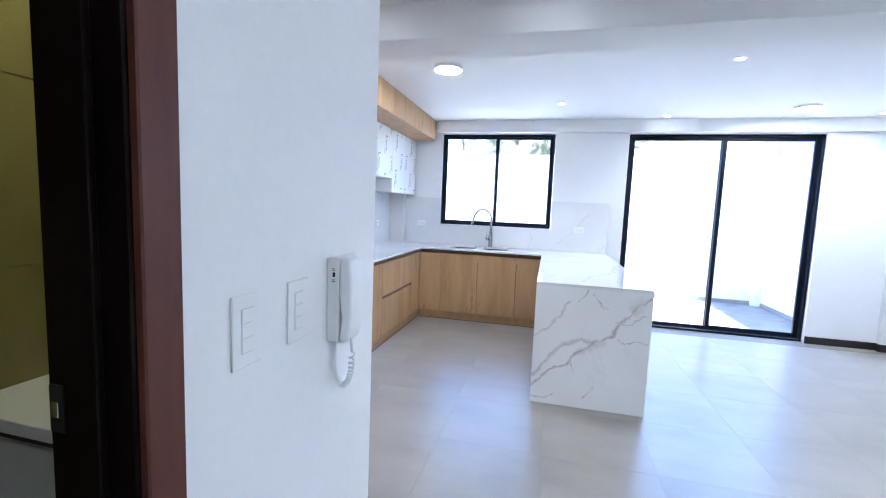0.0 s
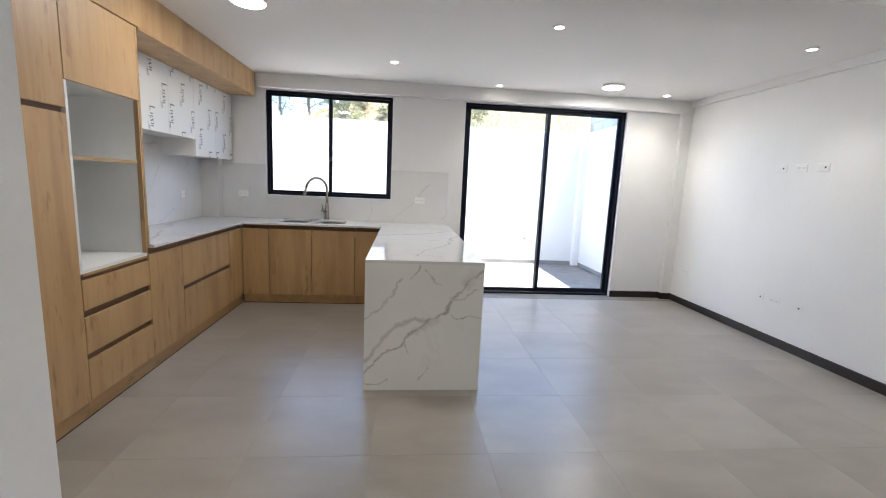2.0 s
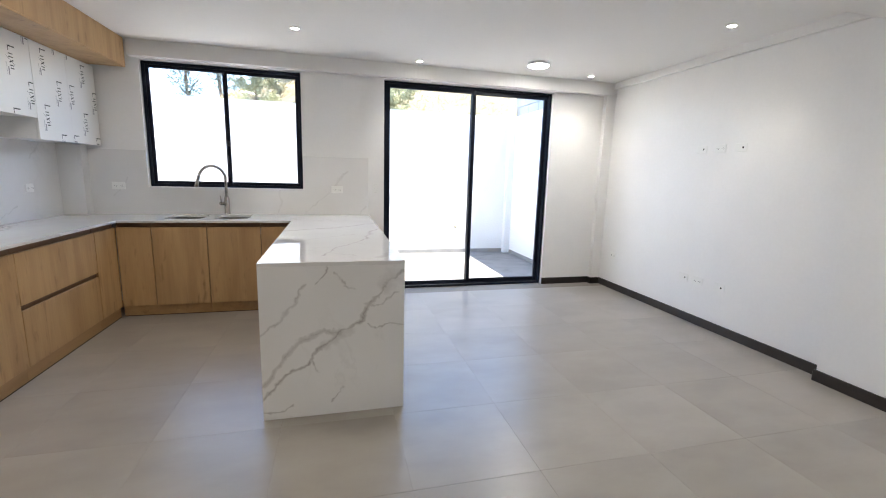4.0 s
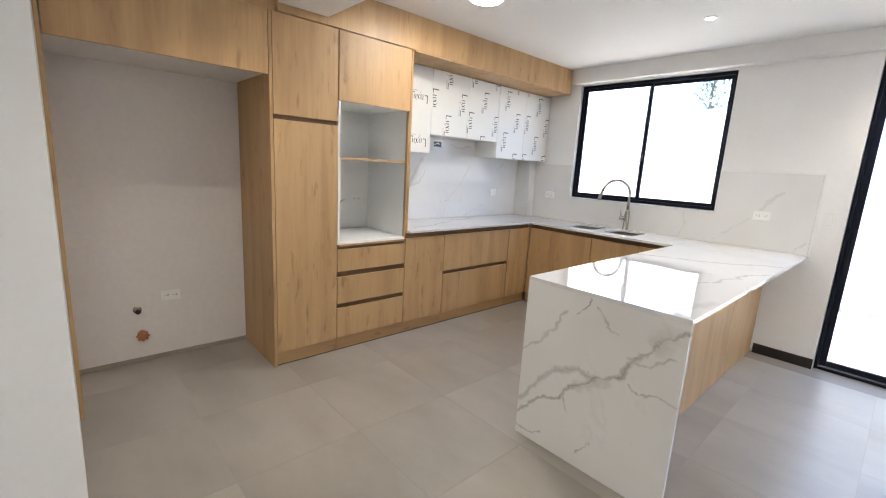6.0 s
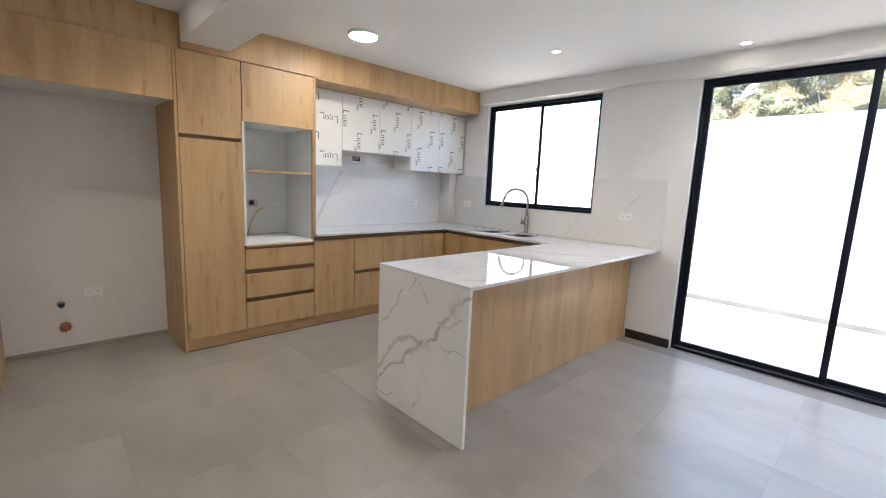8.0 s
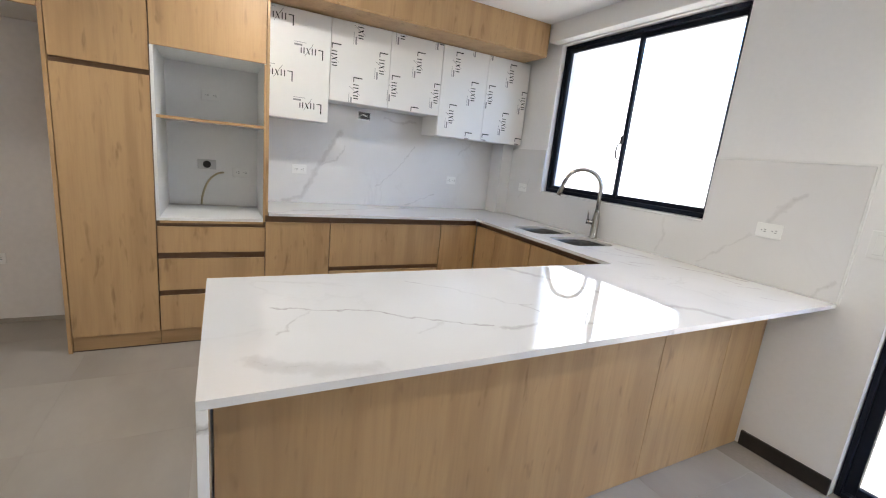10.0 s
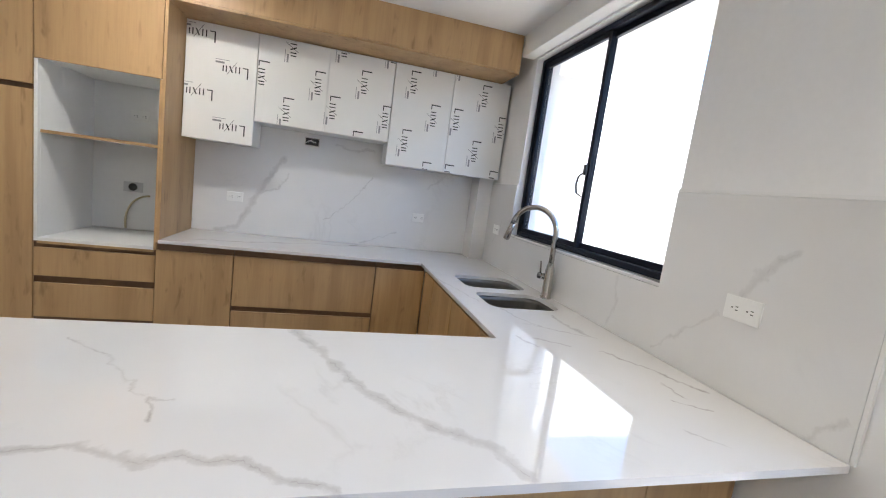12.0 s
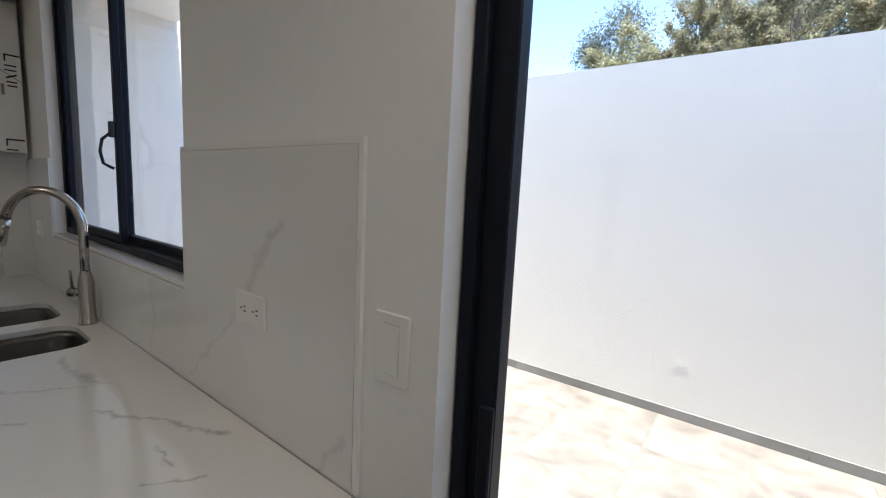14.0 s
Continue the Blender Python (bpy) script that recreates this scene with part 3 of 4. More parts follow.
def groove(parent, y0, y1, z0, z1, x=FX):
    """Finger groove behind the fronts, its brown carrying the recess's shade."""
    return part("finger_groove", box((x - 0.030, y0, z0), (x - 0.022, y1, z1)), M_GAPSHADE, parent, "recessed finger groove, brown with its shade coloured in")


tall = thing("tall_cabinet", (FX, 2.925, 0), "tall oak laminate larder cabinet with two doors", "cabinet")
part("side_panel", box((XL + 0.003, 2.672, 0), (FX + 0.002, 2.692, 2.352), 0.001), M_OAK, tall, "full-height oak side panel")
# body takes the gap brown, so the joints' shade is in its colour
part("body", box((XL + 0.003, 2.694, 0.10), (FX - 0.045, 3.150, 2.352)), M_GAPSHADE, tall)
door_leaf(tall, "door", 2.694, 3.152, 1.742, 2.350)
door_leaf(tall, "door", 2.694, 3.152, 0.104, 1.712)
groove(tall, 2.694, 3.150, 1.700, 1.755)
part("plinth_foot_strip", box((FX - 0.0198, 2.694, 0.0005), (FX - 0.017, 3.152, 0.007)), M_EDGE, tall, "thin dark strip along the floor")
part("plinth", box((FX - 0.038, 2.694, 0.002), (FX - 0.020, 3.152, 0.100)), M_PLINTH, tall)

fr = thing("overhead_cabinet", (FX, 2.19, 1.99), "oak laminate cabinet bridging the empty fridge niche", "cabinet")
part("body", box((XL + 0.003, PY + 0.022, 1.988), (FX - 0.020, 2.670, 2.350)), M_MEL, fr, "white underside")
door_leaf(fr, "door", PY + 0.022, 2.672, 1.975, 2.350)
fp = structure("niche_panel", box((XL + 0.003, PY + 0.002, 0), (FX + 0.001, PY + 0.020, 2.352), 0.001), M_OAK, "thin oak panel lining the fridge niche", "panel")

ov = thing("oven_cabinet", (FX, 3.48, 0), "oak oven tower with open white niche and drawers", "cabinet")
OY0, OY1 = 3.154, 3.800
part("side_panel", box((XL + 0.003, OY0, 0.10), (FX - 0.032, OY0 + 0.018, 2.350)), M_MEL, ov)
part("edge_strip", box((FX - 0.0315, OY0 + 0.001, 0.850), (FX - 0.003, OY0 + 0.018, 1.884)), M_MEL, ov)
part("side_panel", box((XL + 0.003, OY1 - 0.024, 0.101), (FX - 0.032, OY1 - 0.012, 2.350)), M_MEL, ov)
part("edge_strip", box((FX - 0.0315, OY1 - 0.024, 0.850), (FX - 0.003, OY1 - 0.012, 1.884)), M_OAK, ov)
part("end_panel", box((XL + 0.003, OY1 - 0.011, 0.899), (FX, OY1 + 0.007, 2.352), 0.001), M_OAK, ov, "oak end panel")
part("back_panel", box((XL + 0.003, OY0 + 0.018, 0.875), (XL + 0.030, OY1 - 0.024, 1.895)), M_MEL, ov)
part("core", box((XL + 0.031, OY0 + 0.0185, 0.10), (FX - 0.032, OY1 - 0.0245, 0.849)), M_GAPSHADE, ov)
part("niche_floor", box((XL + 0.031, OY0 + 0.0185, 0.850), (FX - 0.003, OY1 - 0.0245, 0.870), 0.001), M_MEL, ov)
part("shelf", box((XL + 0.031, OY0 + 0.0185, 1.480), (FX - 0.030, OY1 - 0.0245, 1.498), 0.001), M_MEL, ov, "white shelf")
part("shelf_edge", box((FX - 0.0295, OY0 + 0.0185, 1.480), (FX - 0.028, OY1 - 0.0245, 1.498)), M_OAK, ov)
part("niche_top", box((XL + 0.031, OY0 + 0.0185, 1.895), (FX - 0.022, OY1 - 0.0245, 2.345)), M_MEL, ov)
door_leaf(ov, "door", OY0, OY1 - 0.012, 1.888, 2.350)
for z0, z1 in ((0.640, 0.812), (0.385, 0.597), (0.108, 0.346)):
    door_leaf(ov, "drawer_front", OY0, OY1 - 0.010, z0, z1)
for z0, z1 in ((0.335, 0.395), (0.590, 0.650), (0.800, 0.849)):
    groove(ov, OY0 + 0.001, OY1 - 0.0125, z0, z1)
part("rail", box((FX - 0.020, OY0 + 0.018, 0.835), (FX - 0.001, OY1 - 0.024, 0.849)), M_OAK, ov)
part("plinth_foot_strip", box((FX - 0.0198, OY0, 0.0005), (FX - 0.017, 3.789, 0.007)), M_EDGE, ov, "thin dark strip along the floor")
part("plinth", box((FX - 0.038, OY0, 0.002), (FX - 0.020, 3.789, 0.100)), M_PLINTH, ov)

BASEL = "oak laminate base cabinet under the marble counter"
for y0, y1, fronts in ((3.790, 4.240, ((0.104, 0.852),)), (4.242, 5.170, ((0.104, 0.478), (0.514, 0.852))), (5.172, 5.528, ((0.104, 0.852),))):
    b = thing("base_cabinet", (FX, (y0 + y1) / 2, 0), BASEL + (" with two wide drawers" if len(fronts) > 1 else ""), "cabinet", "base cabinets along the wall")
    # brown instead of white: shade of the gaps between fronts, as colour
    part("body", box((XL + 0.003, y0 + 0.001, 0.101), (FX - 0.032, y1 - 0.001, 0.897)), M_GAPSHADE, b)
    for z0, z1 in fronts:
        door_leaf(b, "drawer_front" if len(fronts) > 1 else "door", y0, y1, z0, z1)
    groove(b, y0 + 0.001, y1 - 0.001, 0.84, 0.897)
    if len(fronts) > 1:
        groove(b, y0 + 0.001, y1 - 0.001, 0.468, 0.524)
    part("plinth_foot_strip", box((FX - 0.0198, y0, 0.0005), (FX - 0.017, y1, 0.007)), M_EDGE, b, "thin dark strip along the floor")
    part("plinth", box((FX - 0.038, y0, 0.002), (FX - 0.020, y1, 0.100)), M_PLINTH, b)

BY = 5.532
for x0, x1 in ((FX, -1.292), (-1.290, -0.825), (-0.823, -0.345), (-0.343, -0.050)):
    b = thing("base_cabinet", ((x0 + x1) / 2, BY, 0), BASEL + " below the window", "cabinet", "base cabinets below the window")
    part("body", box((x0 + 0.001, BY + 0.032, 0.10), (x1 - 0.001, YF - 0.014, 0.70)), M_GAPSHADE, b)
    part("door", box((x0 + G, BY, 0.104), (x1 - G, BY + DT, 0.852), 0.0012), M_OAK, b)
    part("finger_groove", box((x0, BY + 0.022, 0.84), (x1, BY + 0.030, 0.897)), M_GAPSHADE, b, "recessed finger groove, brown with its shade coloured in")
    part("plinth_foot_strip", box((x0, BY + 0.017, 0.0005), (x1, BY + 0.0198, 0.007)), M_EDGE, b, "thin dark strip along the floor")
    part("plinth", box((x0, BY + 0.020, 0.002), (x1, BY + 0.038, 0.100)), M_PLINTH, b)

pen = thing("peninsula_cabinet", (0.2, 4.8, 0), "oak laminate peninsula base under an overhanging marble top", "cabinet")
part("body", box((-0.020, 3.494, 0.10), (0.480, YF - 0.016, 0.897)), M_MEL, pen)
part("front_panel", box((-0.040, 3.494, 0.104), (-0.022, BY - 0.002, 0.852)), M_OAK, pen)
part("plinth", box((-0.02, 3.494, 0), (0.0, BY, 0.10)), M_PLINTH, pen)
for y0, y1 in ((3.494, 5.262), (5.265, 5.778), (5.781, YF - 0.016)):
    part("back_panel", box((0.482, y0, 0.004), (0.500, y1, 0.898), 0.001), M_OAK, pen)

# ---- worktop ----
TOP, TK = 0.92, 0.02
SINKS = [(-1.225, -0.895, 5.635, 6.025), (-0.790, -0.480, 5.635, 6.025)]


def rounded(x0, x1, y0, y1, r, n=6):
    pts = []
    for cx, cy, a0 in ((x1 - r, y1 - r, 0), (x0 + r, y1 - r, 90), (x0 + r, y0 + r, 180), (x1 - r, y0 + r, 270)):
        for i in range(n + 1):
            a = radians(a0 + 90 * i / n)
            pts.append((cx + r * math.cos(a), cy + r * math.sin(a)))
    return pts


def slab(loops, z0, z1):
    """A flat slab with holes: the first loop is its outline."""
    bm = bmesh.new()
    edges = []
    for loop in loops:
        vs = [bm.verts.new((x, y, z1)) for x, y in loop]
        edges += [bm.edges.new((vs[i], vs[(i + 1) % len(vs)])) for i in range(len(vs))]
    bmesh.ops.triangle_fill(bm, use_beauty=True, use_dissolve=False, edges=edges)
    top = list(bm.faces)
    ext = bmesh.ops.extrude_face_region(bm, geom=top)
    low = [v for v in ext["geom"] if isinstance(v, bmesh.types.BMVert)]
    bmesh.ops.translate(bm, verts=low, vec=(0, 0, z0 - z1))
    bmesh.ops.recalc_face_normals(bm, faces=bm.faces)
    return bm


wt = thing("worktop", (0, 5.0, TOP - TK), "white marble-look worktop with grey veins, polished", "worktop")
outline = [(XL + 0.012, OY1 + 0.010), (-1.545, OY1 + 0.010), (-1.545, 5.488), (-0.050, 5.488), (-0.050, 3.470), (0.752, 3.470), (0.752, YF - 0.012), (-1.99, YF - 0.012), (-1.99, 5.988), (XL + 0.012, 5.988)]
part("slab", slab([outline] + [rounded(*s, 0.07) for s in SINKS], TOP - TK, TOP), M_TOP, wt)
part("waterfall_end", box((-0.050, 3.470, 0.001), (0.752, 3.491, TOP - TK - 0.0005), 0.001), M_FALL, wt, "white marble waterfall end with grey veins")

for s in SINKS:
    x0, x1, y0, y1 = s
    sk = thing("sink_basin", ((x0 + x1) / 2, (y0 + y1) / 2, TOP - TK), "undermounted stainless steel sink basin", "sink", "sink basins")
    bm = bmesh.new()
    rings = []
    for grow, z, r in ((0.012, TOP - TK - 0.001, 0.075), (-0.004, TOP - TK - 0.002, 0.07), (-0.010, TOP - TK - 0.02, 0.07), (-0.016, 0.76, 0.07), (-0.03, 0.735, 0.06), (-0.06, 0.725, 0.04)):
        rings.append([bm.verts.new((x, y, z)) for x, y in rounded(x0 - grow, x1 + grow, y0 - grow, y1 + grow, r)])
    for a, b in zip(rings, rings[1:]):
        for i in range(len(a)):
            bm.faces.new((a[i], a[(i + 1) % len(a)], b[(i + 1) % len(a)], b[i]))
    bm.faces.new(rings[-1])
    bmesh.ops.recalc_face_normals(bm, faces=bm.faces)
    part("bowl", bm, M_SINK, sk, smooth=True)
    part("drain", lathe([(0.045, 0.0), (0.045, 0.004), (0.035, 0.006), (0.012, 0.003)], ((x0 + x1) / 2, (y0 + y1) / 2, 0.7255)), M_STEEL, sk, smooth=True)

# faucet
TX, TY = -0.748, 6.066
tap = thing("faucet", (TX, TY, TOP), "brushed steel gooseneck kitchen faucet with side lever", "faucet")
part("base", lathe([(0.032, 0), (0.032, 0.006), (0.0275, 0.012), (0.026, 0.165), (0.021, 0.19), (0.016, 0.21)], (TX, TY, TOP)), M_STEEL, tap, smooth=True)
neck = [(TX, TY, TOP + 0.19), (TX, TY, TOP + 0.30), (TX, TY, TOP + 0.37)]
for i in range(1, 19):
    a = math.pi * i / 18 * 0.93
    neck.append((TX - 0.105 * (1 - math.cos(a)), TY - 0.090 * (1 - math.cos(a)), TOP + 0.37 + 0.139 * math.sin(a)))
part("spout", tube(neck, 0.0155, 16), M_STEEL, tap, smooth=True)
e = Vector(neck[-1])
w = (e - Vector(neck[-2])).normalized()
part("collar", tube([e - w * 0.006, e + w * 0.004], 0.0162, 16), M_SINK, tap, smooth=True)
part("spray_head", tube([e + w * 0.004, e + w * 0.04, e + w * 0.105, e + w * 0.110], [0.0158, 0.0168, 0.020, 0.016], 16), M_STEEL, tap, smooth=True)
lev = part("lever_body", tube([(TX, TY, TOP + 0.120), (TX - 0.058, TY - 0.036, TOP + 0.120), (TX - 0.060, TY - 0.038, TOP + 0.120)], [0.0185, 0.0185, 0.015], 16), M_STEEL, tap, smooth=True)
part("lever", tube([(TX - 0.048, TY - 0.030, TOP + 0.125), (TX - 0.054, TY - 0.034, TOP + 0.19), (TX - 0.056, TY - 0.035, TOP + 0.205)], [0.006, 0.0048, 0.0045], 10), M_STEEL, lev, smooth=True)

# splashbacks
structure("splashback_west", box((XL, OY1 + 0.008, TOP + 0.0005), (XL + 0.010, 5.999, 1.79), 0.001), M_SPL, "white marble-look splashback with grey veins", "splashback")
structure("splashback_column", boxes(((XL + 0.010, 5.990, TOP + 0.0005), (-1.990, 6.0, 1.62)), ((-2.0, 6.0, TOP + 0.0005), (-1.990, YF - 0.010, 1.62))), M_SPLF, "pale marble-look cladding on the corner column", "splashback")
structure("splashback_north", boxes(((-1.990, YF - 0.010, TOP + 0.0005), (0.745, YF, WZ0 - 0.013)), ((-1.990, YF - 0.010, WZ0 - 0.013), (WX0 - 0.001, YF, 1.566)), ((WX1 + 0.001, YF - 0.010, WZ0 - 0.013), (0.745, YF, 1.566))),
          M_SPLF, "pale marble-look splashback round the window", "splashback")

structure("splashback_trim", boxes(((0.746, YF - 0.009, TOP + 0.0005), (0.757, YF - 0.0005, 1.578)), ((WX1 + 0.001, YF - 0.009, 1.567), (0.7455, YF - 0.0005, 1.578))), M_MEL, "thin white trim along the edge of the splashback", "trim")

# ---- wall cabinets ----
UX = -1.863


def clipped(bm, bounds):
    y0, y1, z0, z1 = bounds
    for axis, at_ in (((0, 1, 0), y1), ((0, -1, 0), y0), ((0, 0, 1), z1), ((0, 0, -1), z0)):
        bmesh.ops.bisect_plane(bm, geom=bm.verts[:] + bm.edges[:] + bm.faces[:], plane_co=(0, at_, 0) if axis[1] else (0, 0, at_), plane_no=axis, clear_outer=True)
    return bm


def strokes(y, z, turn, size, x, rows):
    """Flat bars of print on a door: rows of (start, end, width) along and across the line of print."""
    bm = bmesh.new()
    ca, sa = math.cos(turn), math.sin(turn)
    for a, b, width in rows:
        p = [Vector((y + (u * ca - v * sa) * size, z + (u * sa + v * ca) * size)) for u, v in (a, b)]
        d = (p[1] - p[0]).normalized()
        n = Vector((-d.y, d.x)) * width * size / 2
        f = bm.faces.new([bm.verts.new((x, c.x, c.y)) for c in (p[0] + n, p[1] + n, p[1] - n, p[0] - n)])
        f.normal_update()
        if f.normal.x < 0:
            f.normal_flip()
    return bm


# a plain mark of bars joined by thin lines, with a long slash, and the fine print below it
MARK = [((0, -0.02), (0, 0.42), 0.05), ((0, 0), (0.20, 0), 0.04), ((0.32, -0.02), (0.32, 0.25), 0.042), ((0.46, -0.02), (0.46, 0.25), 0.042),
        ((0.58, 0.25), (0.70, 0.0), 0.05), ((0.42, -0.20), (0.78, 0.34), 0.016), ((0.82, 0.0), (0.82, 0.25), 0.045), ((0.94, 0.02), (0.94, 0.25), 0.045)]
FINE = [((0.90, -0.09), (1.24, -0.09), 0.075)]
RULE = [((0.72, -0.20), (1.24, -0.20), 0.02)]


def wall_cabinet(y0, y1, z0, z1, doors, marks, turn, label):
    c = thing("wall_cabinet", (UX, (y0 + y1) / 2, z0), label, "cabinet", "wall cabinets")
    part("body", box((XL + 0.012, y0 + 0.001, z0 + 0.004), (UX - 0.020, min(y1, 5.988) - 0.001, z1 - 0.001)), M_MEL, c)
    for a, b in zip(doors, doors[1:]):
        leaf = part("door", box((UX - DT, a + 0.0015, z0), (UX, b - 0.0015, z1 - 0.004), 0.001), M_FILM, c, "white door under printed protective film")
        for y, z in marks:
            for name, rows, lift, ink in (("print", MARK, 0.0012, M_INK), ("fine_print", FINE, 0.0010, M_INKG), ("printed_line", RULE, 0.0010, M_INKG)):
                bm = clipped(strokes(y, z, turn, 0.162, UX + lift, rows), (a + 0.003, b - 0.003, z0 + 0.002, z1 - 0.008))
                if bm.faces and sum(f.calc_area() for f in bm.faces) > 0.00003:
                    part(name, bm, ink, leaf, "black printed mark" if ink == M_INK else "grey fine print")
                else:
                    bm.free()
    return c


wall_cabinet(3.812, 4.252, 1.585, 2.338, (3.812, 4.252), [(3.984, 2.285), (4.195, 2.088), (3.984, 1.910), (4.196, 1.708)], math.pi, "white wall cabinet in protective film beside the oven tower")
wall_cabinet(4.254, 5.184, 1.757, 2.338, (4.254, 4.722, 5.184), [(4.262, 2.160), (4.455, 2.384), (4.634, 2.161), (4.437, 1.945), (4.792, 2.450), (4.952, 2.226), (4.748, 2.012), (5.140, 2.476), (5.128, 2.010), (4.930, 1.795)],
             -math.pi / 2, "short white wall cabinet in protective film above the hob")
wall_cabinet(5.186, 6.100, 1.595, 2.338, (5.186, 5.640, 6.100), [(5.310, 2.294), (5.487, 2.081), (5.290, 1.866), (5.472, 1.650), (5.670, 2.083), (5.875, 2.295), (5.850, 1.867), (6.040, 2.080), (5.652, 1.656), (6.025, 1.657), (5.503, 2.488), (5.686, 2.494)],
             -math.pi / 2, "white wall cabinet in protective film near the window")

# wooden fascia above the units
sf = thing("fascia", (FX, 4.0, 2.355), "oak laminate fascia above the kitchen units", "fascia", kind="structure")
part("fascia_board", box((XL + 0.002, PY + 0.002, 2.354), (-1.605, 2.729, ZC - 0.0005), 0.001), M_OAK, sf)
part("fascia_board", box((XL + 0.002, 2.730, 2.354), (-1.562, 6.029, ZC - 0.0005), 0.001), M_OAK, sf)
part("soffit_board", box((XL + 0.012, 3.808, 2.340), (-1.563, 6.028, 2.353), 0.001), M_OAK, sf)

# ---- lamps ----
def disc_light(x, y):
    d = thing("ceiling_light", (x, y, ZC), "round white surface-mounted ceiling light, lit; southern pair added as fill", "ceiling light", "round ceiling lights")
    part("housing", lathe([(0.118, 0.0), (0.118, -0.024), (0.112, -0.029), (0.108, -0.029), (0.108, -0.004)], (x, y, ZC), seg=40), M_PLAS, d)
    part("diffuser", lathe([(0.107, -0.010), (0.107, -0.029), (0.100, -0.034), (0.02, -0.0345)], (x, y, ZC), seg=40), M_DISC, d, "glowing white diffuser")


def spot_light(x, y):
    d = thing("spotlight", (x, y, ZC), "small round recessed ceiling spotlight, lit", "spotlight", "ceiling spotlights")
    part("trim_ring", lathe([(0.045, 0.0), (0.045, -0.004), (0.040, -0.007), (0.031, -0.007), (0.030, -0.001)], (x, y, ZC)), M_PLAS, d)
    part("lens", lathe([(0.030, -0.001), (0.029, -0.005), (0.01, -0.0055)], (x, y, ZC)), M_SPOT, d, "glowing warm lens")
    lamp = new("spot_beam", bpy.data.lights.new("spot_beam", 'SPOT'))
    lamp.data.energy, lamp.data.spot_size, lamp.data.spot_blend, lamp.data.color, lamp.data.shadow_soft_size = SPOT_POWER, radians(105), 1.0, (1.0, 0.92, 0.80), 0.03
    lamp.parent = d
    lamp.location = (0, 0, -0.02)


# last two, at the south, are unseen and added as fill light
for x, y in ((-0.885, 3.86), (2.49, 5.48), (2.49, 1.25), (2.49, -0.50)):
    disc_light(x, y)
for x, y in ((1.285, 3.92), (0.06, 5.17), (1.275, 5.85), (3.33, 5.80), (3.335, 3.94), (-0.03, 2.45), (-1.05, 2.445), (3.33, 2.45)):
    spot_light(x, y)

# ---- outlets, switches and fittings ----
def facing(origin, normal):
    """Pose of a wall plate: local x runs along the wall, y out of it, z up."""
    turn = {"x+": -90, "x-": 90, "y-": 180, "y+": 0}[normal]
    return pose(*origin, 0, 0, turn)


def placed(bm, m):
    bmesh.ops.transform(bm, matrix=m, verts=bm.verts)
    return bm


def outlet(origin, normal, label="white double power outlet on the wall", w=0.118, h=0.074, proud=0.007):
    m = facing(origin, normal)
    o = thing("power_outlet", origin, label, "outlet", "power outlets")
    part("plate", placed(box((-w / 2, 0, -h / 2), (w / 2, proud, h / 2), min(0.003, proud * 0.4), 2), m), M_PLAS, o)
    for s in (-1, 1):
        f = part("socket", placed(box((s * 0.026 - 0.018, proud, -0.015), (s * 0.026 + 0.018, proud + 0.0012, 0.015), 0.0005), m), M_PLAS, o)
        for u, v, a, b in ((-0.009, 0.005, 0.003, 0.0045), (-0.009, -0.006, 0.003, 0.0045), (0.007, 0.0, 0.004, 0.003)):
            part("slot", placed(box((s * 0.026 + u - b, proud + 0.0011, v - a / 2), (s * 0.026 + u + b, proud + 0.0017, v + a / 2)), m), M_DARK, f)
    return o


def data_plate(origin, normal):
    m = facing(origin, normal)
    o = thing("data_outlet", origin, "white single data outlet plate with dark port", "outlet", "data outlets")
    part("plate", placed(box((-0.059, 0, -0.037), (0.059, 0.007, 0.037), 0.003, 2), m), M_PLAS, o)
    part("port", placed(box((-0.030, 0.0068, -0.008), (-0.014, 0.0078, 0.008)), m), M_DARK, o)


def switch(origin, normal, gangs=3, w=0.082, h=0.145):
    m = facing(origin, normal)
    o = thing("light_switch", origin, "white light switch plate with rocker keys", "light switch", "light switches")
    part("plate", placed(box((-w / 2, 0, -h / 2), (w / 2, 0.006, h / 2), 0.0028, 3), m), M_PLAS, o)
    part("inner_frame", placed(box((-0.0182, 0.0058, -0.0448), (0.0182, 0.0062, 0.0448)), m), M_PLASG, o)
    step = 0.088 / gangs
    for i in range(gangs):
        z = -0.044 + step * i
        key = placed(box((-0.0175, 0.0062, z + 0.0006), (0.0175, 0.0082, z + step - 0.0006), 0.001), m)
        part("rocker", key, M_PLAS, o)


switch((PX, 0.983, 1.188), "x+")
switch((PX, 1.160, 1.188), "x+")
outlet((PX, 1.205, 0.455), "x+", "white double power outlet low on the entrance wall")
outlet((XL, 2.170, 0.460), "x+", "white double power outlet in the fridge niche")
outlet((XL + 0.030, 3.455, 1.690), "x+", "white double power outlet inside the oven niche")
outlet((XL + 0.030, 3.660, 1.140), "x+", "white double power outlet inside the oven niche")
outlet((XL + 0.010, 4.100, 1.198), "x+", "white double power outlet on the marble splashback")
outlet((XL + 0.010, 5.550, 1.196), "x+", "white double power outlet on the marble splashback", w=0.10)
outlet((-1.752, YF - 0.010, 1.205), "y-", "white double power outlet on the pale splashback")
outlet((0.395, YF - 0.010, 1.205), "y-", "white double power outlet on the pale splashback", w=0.125, h=0.078)
switch((0.832, YF, 1.225), "y-", 1, 0.078, 0.125)
for y in (4.60, 4.18):
    data_plate((XR, y, 1.726), "x-")
outlet((XR, 4.39, 1.726), "x-", "white double power outlet at television height")
